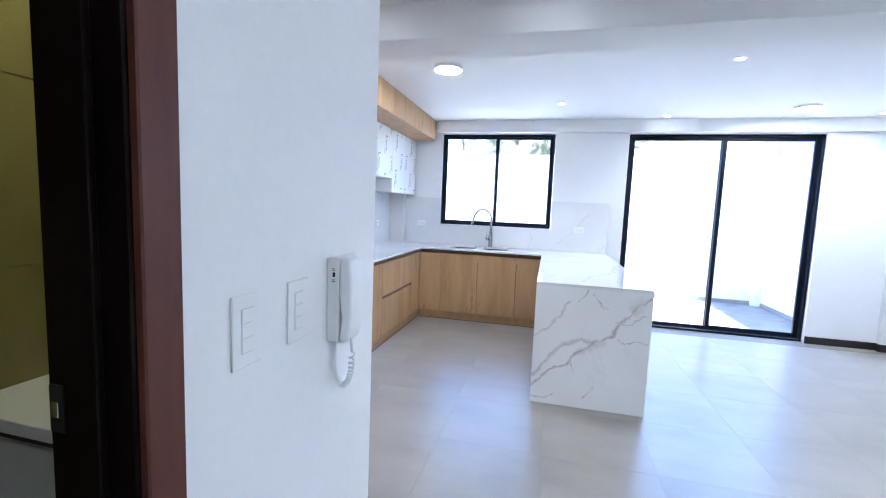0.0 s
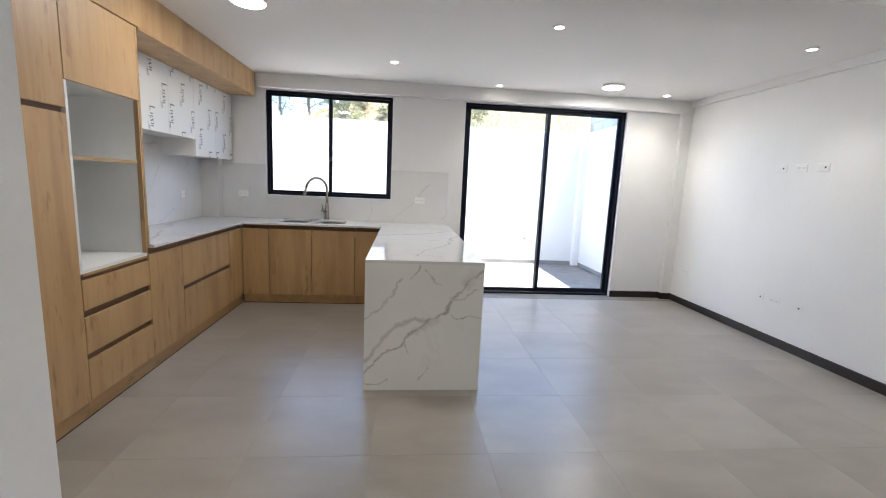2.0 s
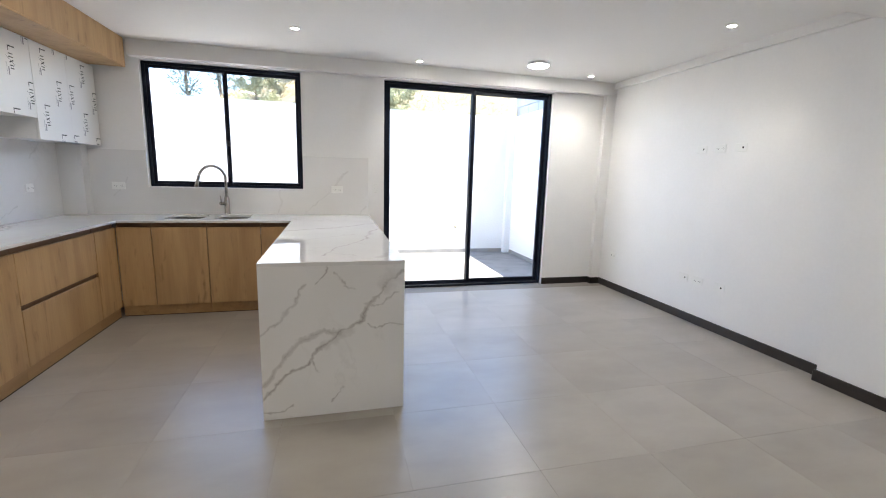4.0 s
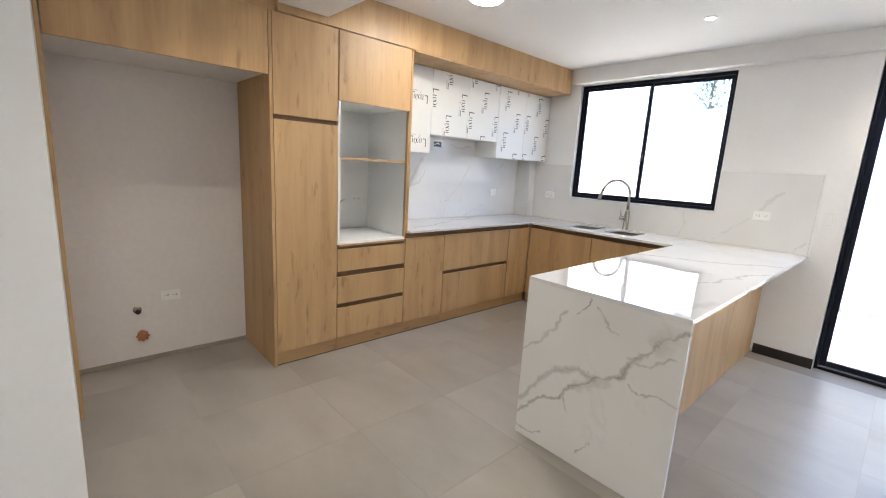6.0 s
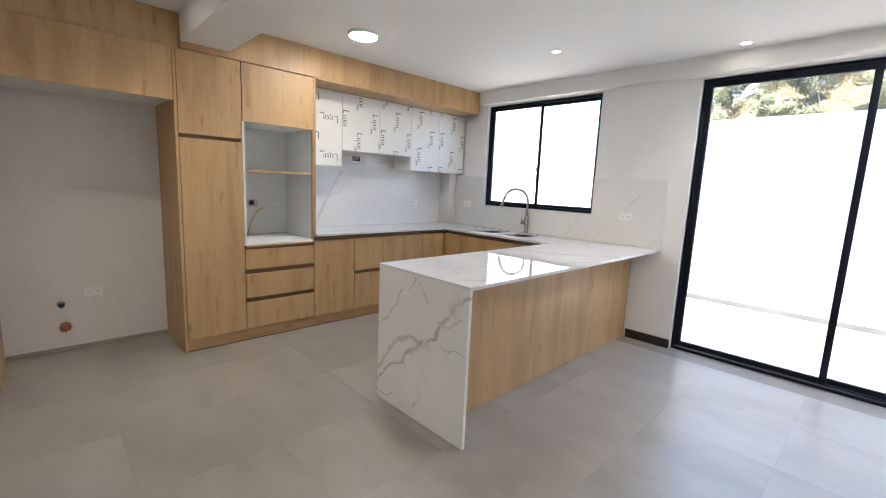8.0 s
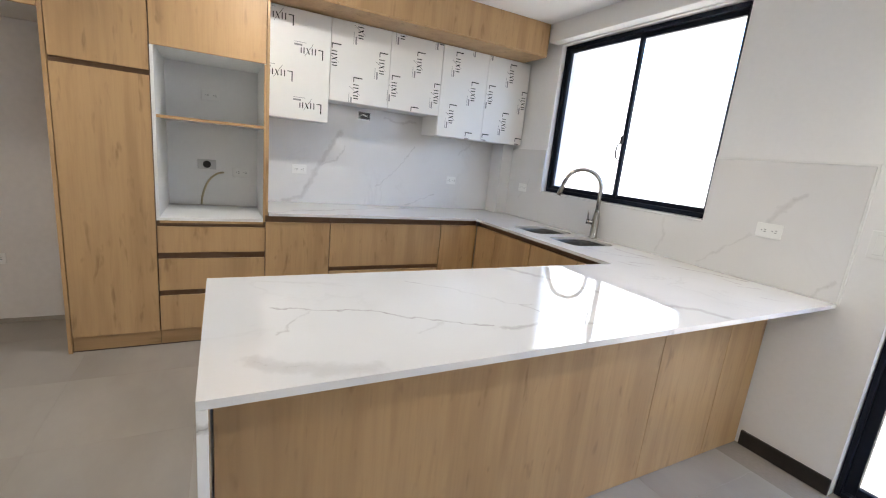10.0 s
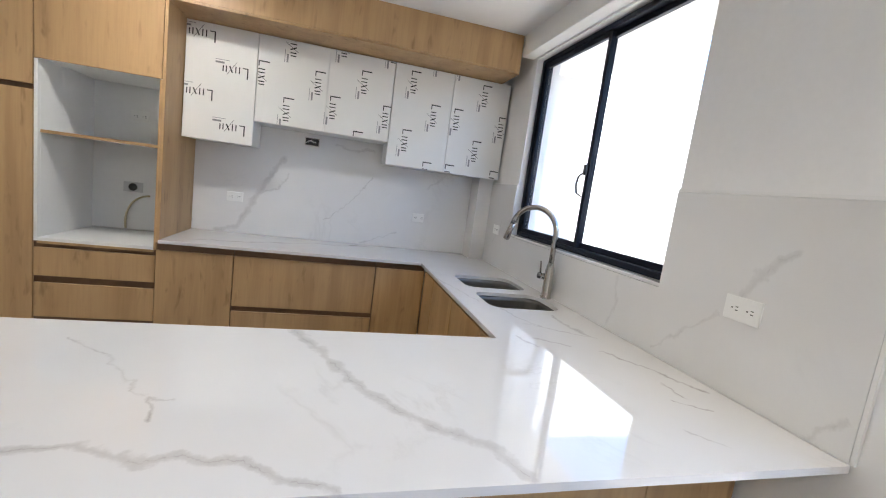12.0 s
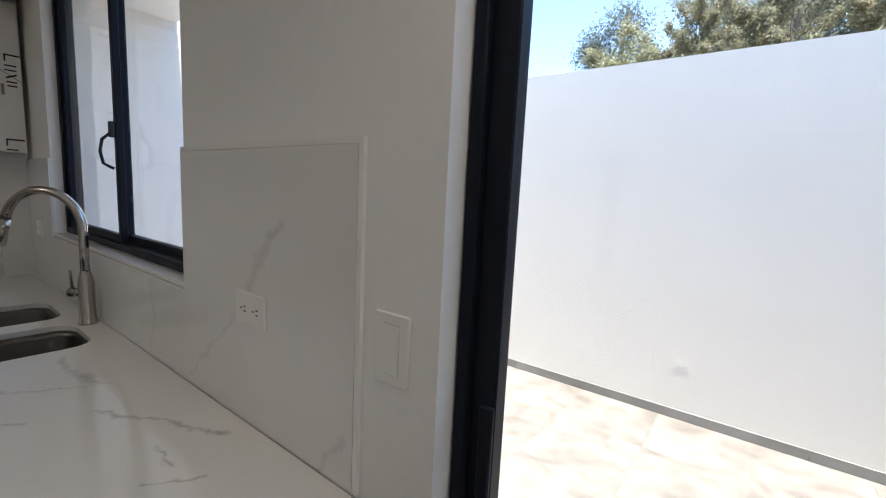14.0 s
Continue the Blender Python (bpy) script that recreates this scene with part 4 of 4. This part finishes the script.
for y in (4.625, 4.195):
    data_plate((XR, y, 0.437), "x-")
outlet((XR, 4.445, 0.437), "x-", "white double power outlet low on the living room wall")
outlet((XR, 5.80, 0.438), "x-", "white double power outlet low on the living room wall")
outlet((0.915, YW, 0.28), "y-", "white double power outlet on the yard wall", proud=0.002)

# cooker socket and loose cable in the oven niche
ck = thing("cooker_socket", (XL + 0.03, 3.425, 1.185), "grey metal plate with a round black cooker socket", "outlet")
part("plate", placed(box((-0.062, 0, -0.036), (0.062, 0.006, 0.036), 0.002), facing((XL + 0.03, 3.425, 1.185), "x+")), M_PLASG, ck)
part("socket", placed(lathe([(0.027, 0.006), (0.027, 0.012), (0.020, 0.013), (0.006, 0.010)], (0, 0, 0), 'Y'), facing((XL + 0.03, 3.425, 1.185), "x+")), M_DARK, ck, "black round socket")
gas = []
for i in range(15):
    a = i / 14
    gas.append((XL + 0.035 + 0.05 * math.sin(math.pi * a), 3.385 + 0.15 * a ** 1.7, 0.876 + 0.25 * math.sin(a * math.pi / 2) + 0.004))
cb = thing("loose_cable", (XL + 0.05, 3.4, 0.87), "yellowed loose hose curving out of the niche wall", "cable")
part("hose", tube(gas, 0.007, 10), M_CORD, cb, smooth=True)
hb = thing("junction_box", (XL + 0.01, 4.632, 1.697), "open dark junction box with loose wires for the hood", "junction box")
part("box_rim", placed(boxes(((-0.055, 0, -0.032), (0.055, 0.003, -0.026)), ((-0.055, 0, 0.026), (0.055, 0.003, 0.032)), ((-0.055, 0, -0.026), (-0.049, 0.003, 0.026)), ((0.049, 0, -0.026), (0.055, 0.003, 0.026))), facing((XL + 0.01, 4.632, 1.697), "x+")), M_STEEL, hb)
part("hollow", placed(box((-0.049, 0, -0.026), (0.049, 0.001, 0.026)), facing((XL + 0.01, 4.632, 1.697), "x+")), M_DARK, hb)
for k, (dy, dz) in enumerate(((0.0, 0.0), (0.012, 0.006), (-0.014, -0.004))):
    part("wire", tube([(XL + 0.011, 4.600 + dy, 1.690 + dz), (XL + 0.025, 4.622 + dy, 1.708 + dz), (XL + 0.022, 4.645 + dy, 1.692 - dz), (XL + 0.012, 4.66 + dy, 1.700)], 0.0025, 6), (M_PLAS, M_STEEL, M_PLASG)[k], hb, smooth=True)

# water valves in the fridge niche
for y, z, red in ((1.968, 0.381, False), (1.983, 0.206, True)):
    v = thing("water_valve", (XL, y, z), "brass stop valve with red wheel handle" if red else "capped brass water pipe in the fridge niche", "valve")
    part("pipe", lathe([(0.011, 0.0), (0.011, 0.045)], (XL, y, z), 'X', 14), M_BRASS, v, smooth=True)
    part("escutcheon", lathe([(0.026, 0.0), (0.024, 0.004), (0.012, 0.006)], (XL, y, z), 'X', 20), M_STEEL, v, smooth=True)
    if red:
        part("wheel", lathe([(0.012, 0.045), (0.030, 0.048), (0.033, 0.053), (0.030, 0.058), (0.012, 0.060)], (XL, y, z), 'X', 16), M_COPPER, v, "red wheel handle", smooth=True)
        for i in range(8):
            a = 2 * math.pi * i / 8
            part("lobe", lathe([(0.004, 0.046), (0.008, 0.049), (0.008, 0.057), (0.004, 0.060)], (XL, y + 0.032 * math.cos(a), z + 0.032 * math.sin(a)), 'X', 8), M_COPPER, v)
    else:
        part("cap", lathe([(0.016, 0.030), (0.018, 0.036), (0.018, 0.052), (0.012, 0.056)], (XL, y, z), 'X', 8), M_DARK, v)

# yard tap
yt = thing("garden_tap", (2.70, YW, 0.385), "small brass garden tap on the yard wall", "tap")
part("pipe", lathe([(0.010, 0.0), (0.010, -0.07)], (2.70, YW, 0.385), 'Y', 12), M_BRASS, yt, smooth=True)
part("rosette", lathe([(0.030, 0.0), (0.028, -0.006), (0.012, -0.010)], (2.70, YW, 0.385), 'Y', 20), M_STEEL, yt, smooth=True)
part("spout", tube([(2.70, YW - 0.055, 0.385), (2.70, YW - 0.085, 0.380), (2.70, YW - 0.095, 0.350)], 0.009, 10), M_BRASS, yt, smooth=True)
part("handle", box((2.67, YW - 0.062, 0.407), (2.73, YW - 0.050, 0.415), 0.003), M_BRASS, yt)

# ---- intercom ----
IY0, IY1, IZ0, IZ1 = 1.296, 1.430, 1.066, 1.298
ic = thing("intercom_phone", (PX, 1.345, IZ0), "white wall intercom with handset and coiled cord", "intercom")
part("base", box((PX, IY0 + 0.004, IZ0), (PX + 0.036, IY1, IZ1), 0.005, 2), M_PLAS, ic)
for z in (1.268, 1.238):
    for k in range(2):
        part("grille_slot", box((PX + 0.014, IY0 + 0.0032, z - 0.004 * k), (PX + 0.024, IY0 + 0.0045, z + 0.0015 - 0.004 * k)), M_DARK, ic)
part("key_slot", box((PX + 0.017, IY0 + 0.0030, 1.247), (PX + 0.024, IY0 + 0.0045, 1.259)), M_DARK, ic)
bm = bmesh.new()
rings = []
for i in range(29):
    a = i / 28
    z = IZ0 + 0.003 + (IZ1 - IZ0 - 0.003) * a
    hollow = math.exp(-((a - 0.30) / 0.16) ** 2)
    back = PX + 0.037 + 0.007 * hollow
    front = PX + 0.066 + 0.008 * math.sin(math.pi * a) ** 0.6 - 0.008 * max(0.0, 0.15 - a) / 0.15
    shrink = 0.0 if 0 < i < 28 else 0.005
    rings.append([bm.verts.new((x, y, z)) for x, y in rounded(back, front - shrink, IY0 + shrink, 1.376 - shrink, 0.009, 4)])
for p, q in zip(rings, rings[1:]):
    for i in range(len(p)):
        bm.faces.new((p[i], p[(i + 1) % len(p)], q[(i + 1) % len(p)], q[i]))
bm.faces.new(rings[0][::-1])
bm.faces.new(rings[-1])
bmesh.ops.recalc_face_normals(bm, faces=bm.faces)
part("handset", bm, M_PLAS, ic, "white curved handset", smooth=True)
part("badge", box((PX + 0.0355, 1.390, 1.281), (PX + 0.0366, 1.412, 1.284)), M_PLASG, ic)
part("badge", box((PX + 0.0355, 1.388, 1.086), (PX + 0.0366, 1.412, 1.089)), M_PLASG, ic)
part("button", lathe([(0.003, 0.0), (0.003, 0.002)], (PX + 0.0355, 1.405, 1.192), 'X', 10), M_DARK, ic)
CORD_Y = 1.336
path = []
for i in range(41):
    a = math.pi * (i / 40)
    path.append(Vector((PX + 0.034 - 0.026 * math.cos(a), CORD_Y, 1.035 - 0.098 * math.sin(a) ** 0.75)))
part("cord_lead", tube([(PX + 0.010, CORD_Y, IZ0 + 0.004), (PX + 0.009, CORD_Y, 1.05), *path[1:15]], 0.0048, 10), M_PLAS, ic, smooth=True)
coil = []
seq = path[14:]
for i in range(len(seq) - 1):
    for k in range(12):
        f = k / 12
        p = seq[i].lerp(seq[i + 1], f)
        w_ = (seq[i + 1] - seq[i]).normalized()
        s_ = Vector((0, 1, 0))
        n_ = w_.cross(s_)
        ang = 2 * math.pi * (i + f) * 0.62
        coil.append(p + 0.0070 * (math.cos(ang) * s_ + math.sin(ang) * n_))
part("coiled_cord", tube(coil, 0.0026, 6), M_PLAS, ic, "white coiled cord", smooth=True)
part("cord_end", tube([seq[-1], (PX + 0.059, CORD_Y, 1.052), (PX + 0.056, CORD_Y, IZ0 + 0.006)], 0.0048, 8), M_PLAS, ic, smooth=True)

# ---- beyond the yard ----
def leaf_material(name, a, b_, c):
    m, t, b = material(name)
    g = t.nodes.new("ShaderNodeNewGeometry")
    t.links.new(ramp(t, g.outputs["Random Per Island"], [(0.0, a), (0.5, b_), (1.0, c)]), b.inputs["Base Color"])
    b.inputs["Roughness"].default_value = 0.55
    tl = t.nodes.new("ShaderNodeBsdfTranslucent")
    t.links.new(b.inputs["Base Color"].links[0].from_socket, tl.inputs[0])
    mx = t.nodes.new("ShaderNodeMixShader")
    mx.inputs[0].default_value = 0.45
    t.links.new(b.outputs[0], mx.inputs[1])
    t.links.new(tl.outputs[0], mx.inputs[2])
    t.links.new(mx.outputs[0], t.nodes["Material Output"].inputs[0])
    return m


M_LEAF = leaf_material("grey_green_leaves", (0.17, 0.185, 0.14), (0.25, 0.265, 0.205), (0.34, 0.345, 0.27))
M_EUCA = leaf_material("eucalyptus_leaves", (0.075, 0.095, 0.085), (0.12, 0.145, 0.125), (0.18, 0.20, 0.17))
M_BUSH = leaf_material("bush_leaves", (0.18, 0.17, 0.10), (0.27, 0.25, 0.16), (0.37, 0.34, 0.235))
M_HILLTOP = leaf_material("yellow_green_leaves", (0.22, 0.225, 0.13), (0.33, 0.325, 0.20), (0.45, 0.43, 0.28))
M_DRY = leaf_material("dry_grass", (0.20, 0.145, 0.070), (0.29, 0.215, 0.110), (0.38, 0.29, 0.155))
M_BARK = plain("bark", (0.16, 0.12, 0.09), 0.9, vary=0.3, grain=12, bump=0.4)
rng = np.random.default_rng(5)


def leaves(centres, size, slim=0.45):
    """Many small leaf blades with random turns, as one mesh."""
    n = len(centres)
    a = rng.normal(size=(n, 3))
    a /= np.linalg.norm(a, axis=1)[:, None]
    h = rng.normal(size=(n, 3))
    b = np.cross(a, h)
    b /= np.linalg.norm(b, axis=1)[:, None]
    s = size * rng.uniform(0.6, 1.4, (n, 1))
    bend = np.cross(a, b) * s * 0.25
    v = np.stack([centres - a * s, centres + b * s * slim + bend, centres + a * s, centres - b * s * slim + bend], 1).reshape(-1, 3)
    me = bpy.data.meshes.new("crown")
    me.from_pydata(v.tolist(), [], [(4 * i, 4 * i + 1, 4 * i + 2, 4 * i + 3) for i in range(n)])
    return me


def crown(parent, me, mat, at):
    me.materials.append(mat)
    ob = new("crown", me)
    ob.parent = parent
    ob.location = Vector((0, 0, 0))
    return ob


def clumps(n, spots, spread):
    c = np.array(spots)[rng.integers(0, len(spots), n)]
    return c + rng.normal(size=(n, 3)) * np.array(spread)


def tree(x, y, z, height, label, limbs=9, leaf=0.16, mat=None, name="tree", count=2600, wide=0.22, low=0.35):
    t = thing(name, (x, y, z), label, name)
    top = Vector((x + rng.uniform(-0.4, 0.4), y, z + height * 0.95))
    trunk = [Vector((x, y, z)).lerp(top, i / 6) + Vector((0.12 * math.sin(i * 1.7), 0, 0)) * height / 8 for i in range(7)]
    part("trunk", tube(trunk, [0.015 * height * (1 - 0.13 * i) for i in range(7)], 8), M_BARK, t, smooth=True)
    spots = []
    for k in range(limbs):
        f = rng.uniform(low, 0.95)
        base = Vector((x, y, z)).lerp(top, f)
        ang = 2 * math.pi * k / limbs + rng.uniform(-0.4, 0.4)
        reach = height * wide * (1.15 - f * 0.6) * rng.uniform(0.7, 1.2)
        tip = base + Vector((math.cos(ang) * reach, math.sin(ang) * reach, reach * rng.uniform(0.4, 1.5)))
        mid = base.lerp(tip, 0.5) + Vector((0, 0, 0.1 * reach))
        part("limb", tube([base, mid, tip], [0.0055 * height, 0.0035 * height, 0.0015 * height], 6), M_BARK, t, smooth=True)
        for f2 in (0.35, 0.55, 0.75, 0.9, 1.0):
            p = base.lerp(tip, f2)
            spots.append((p.x - x, p.y - y, p.z - z))
    spots.append((top.x - x, top.y - y, top.z - z))
    crown(t, leaves(clumps(count, spots, (0.045 * height, 0.045 * height, 0.040 * height)), leaf), mat or M_LEAF, None)
    return t


# hillside
def hill_height(x, y):
    f = min(1.0, max(0.0, (y - 10.0) / 10.0))
    side = 1.0 if x > -1 else max(0.25, 1.0 + (x + 1) * 0.07)
    return -0.3 + 5.3 * side * f * f * (3 - 2 * f) + max(0.0, y - 20) * 0.05 * side + 0.25 * noise.noise(Vector((x * 0.4, y * 0.4, 0)))


bm = bmesh.new()
nx, ny = 60, 34
grid = [[bm.verts.new((-30 + 75 * i / nx, 9.4 + 40 * j / ny, hill_height(-30 + 75 * i / nx, 9.4 + 40 * j / ny))) for j in range(ny + 1)] for i in range(nx + 1)]
for i in range(nx):
    for j in range(ny):
        bm.faces.new((grid[i][j], grid[i + 1][j], grid[i + 1][j + 1], grid[i][j + 1]))
structure("hillside", bm, plain("dry_hill_soil", (0.13, 0.105, 0.062), 0.95, vary=0.3, grain=4, bump=0.4), "dry grassy hillside behind the garden wall", "hillside")
gx, gy = rng.uniform(-9, 12, 30000), rng.uniform(13, 24, 30000)
gc = np.array([(a, b, hill_height(a, b) + 0.12) for a, b in zip(gx, gy)])
gm = leaves(gc, 0.13, 0.06)
gm.materials.append(M_DRY)
tagged(new("dry_grass", gm), "tall yellow dry grass covering the hillside", "grass", kind="stuff")
for k in range(9):
    x, y, h = -1.8 + k * 0.62 + rng.uniform(-0.2, 0.2), 15.2 + 1.9 * (k % 3) + rng.uniform(-0.4, 0.4), rng.uniform(1.3, 2.1)
    tree(x, y, hill_height(x, y) - 0.1, h, "pale green shrub on the dry slope", 12, 0.045, M_BUSH if k % 3 else M_HILLTOP, "bush", 5000, 0.46, 0.12)
for x, y, h in ((-0.6, 20.5, 3.4), (1.4, 21.0, 3.8), (3.4, 20.5, 3.2), (6.4, 21.5, 3.0)):
    tree(x, y, hill_height(x, y) - 0.1, h, "sparse leafy tree with bare stems on the slope", 14, 0.045, M_LEAF, "tree", 4500, 0.34, 0.35)
for x, y, h in ((-9.0, 35.0, 10.4), (-7.0, 35.0, 11.4)):
    tree(x, y, hill_height(x, y) - 0.2, h, "slender grey-green eucalyptus tree against the sky", 18, 0.085, M_EUCA, "tree", 5500, 0.13, 0.25)
for x, y, h in ((-2.0, 27.5, 3.7), (-0.3, 28.0, 4.4)):
    tree(x, y, hill_height(x, y) - 0.2, h, "broad yellow-green tree on the hilltop", 22, 0.065, M_HILLTOP, "tree", 14000, 0.34, 0.1)
for x, y, h in ((1.6, 27.0, 7.0), (4.2, 27.5, 7.6)):
    tree(x, y, hill_height(x, y) - 0.2, h, "tall grey-green tree crowding the hilltop", 24, 0.070, M_LEAF, "tree", 16000, 0.30, 0.1)
for x, y, h in ((8.5, 24.0, 4.0), (11.5, 24.5, 4.4)):
    tree(x, y, hill_height(x, y) - 0.2, h, "sparse dry tree on the hillside", 14, 0.05, M_LEAF, "tree", 6000, 0.30, 0.3)

# ---- pieces: block wall, skirting tiles, floor tiles ----
def piece_mesh(name, lo, hi, mat, bevel):
    me = bpy.data.meshes.new(name)
    bm = box(lo, hi, bevel)
    bm.to_mesh(me)
    bm.free()
    me.materials.append(mat)
    return me


nb = thing("neighbour_wall", (4.10, 9.4, -0.2), "grey concrete block wall of the neighbour", "wall", kind="structure")
part("core", box((4.04, 6.9, -0.2), (4.14, 9.55, 2.98)), M_GROUT, nb)
bme = piece_mesh("block", (-0.07, -0.195, -0.095), (0.07, 0.195, 0.095), M_BLOCK, 0.006)
for r in range(2):
    for c in range(6):
        k = new("block", bme)
        k.parent = nb
        k.location = (-0.01, 7.15 + c * 0.4 + (r % 2) * 0.19 - 9.4, 2.88 + r * 0.2 - 0.005)

sme = piece_mesh("skirting_tile", (-0.2135, -0.005, 0), (0.2135, 0.005, 0.075), M_YARDB, 0.001)
sk1 = structure("yard_skirting", box((YX0, YW - 0.002, GY), (YX1 - 0.12, YW, GY + 0.074)), M_GROUT, "grey tile skirting along the yard wall", "skirting")
for i in range(13):
    x = YX0 + 0.245 + i * 0.43
    if x < YX1 - 0.33:
        k = new("skirting_tile", sme)
        k.parent = sk1
        k.location = (x, YW - 0.007, GY)
sk2 = structure("yard_skirting_side", box((YX1 - 0.002, YF + TH, GY), (YX1, YW - 0.12, GY + 0.074)), M_GROUT, "grey tile skirting along the side wall", "skirting")
for i in range(6):
    k = new("skirting_tile", sme)
    k.parent = sk2
    k.rotation_euler = (0, 0, math.pi / 2)
    k.location = (YX1 - 0.007, YF + TH + 0.22 + i * 0.43, GY)

wme = piece_mesh("wall_tile", (0, -0.5985, -0.2985), (0.008, 0.5985, 0.2985), M_BATH, 0.001)
bw = bpy.data.objects["bathroom_wall_west"]
for r in range(4):
    for c in range(2):
        k = new("wall_tile", wme)
        k.parent = bw
        k.location = (-1.65, 0.945 - c * 1.2, 0.30 + r * 0.6)
P = 0.634
tme = piece_mesh("floor_tile", (-P / 2 + 0.0005, -P / 2 + 0.0005, -0.010), (P / 2 - 0.0005, P / 2 - 0.0005, 0.0), M_TILE, 0.0003)
for i in range(-6, 5):
    for j in range(-7, 6):
        x, y = 1.32 + (i - 0.5) * P, 2.757 + (j - 0.5) * P
        if XL - 0.3 < x < XR + 0.31 and YB - 0.31 < y < YF + 0.31:
            k = new("floor_tile", tme)
            k.parent = floor
            k.location = (x, y, 0)
yme = piece_mesh("yard_tile", (-0.2996, -0.2996, -0.01), (0.2996, 0.2996, 0.0), M_YARDT, 0.0002)
for i in range(10):
    for j in range(5):
        x, y = YX0 + 0.3 + i * 0.6, YW - 0.3 - j * 0.6
        if x < YX1 + 0.3 and y > YF + TH - 0.3:
            k = new("yard_tile", yme)
            k.parent = yard_floor
            k.location = (x, y, GY)
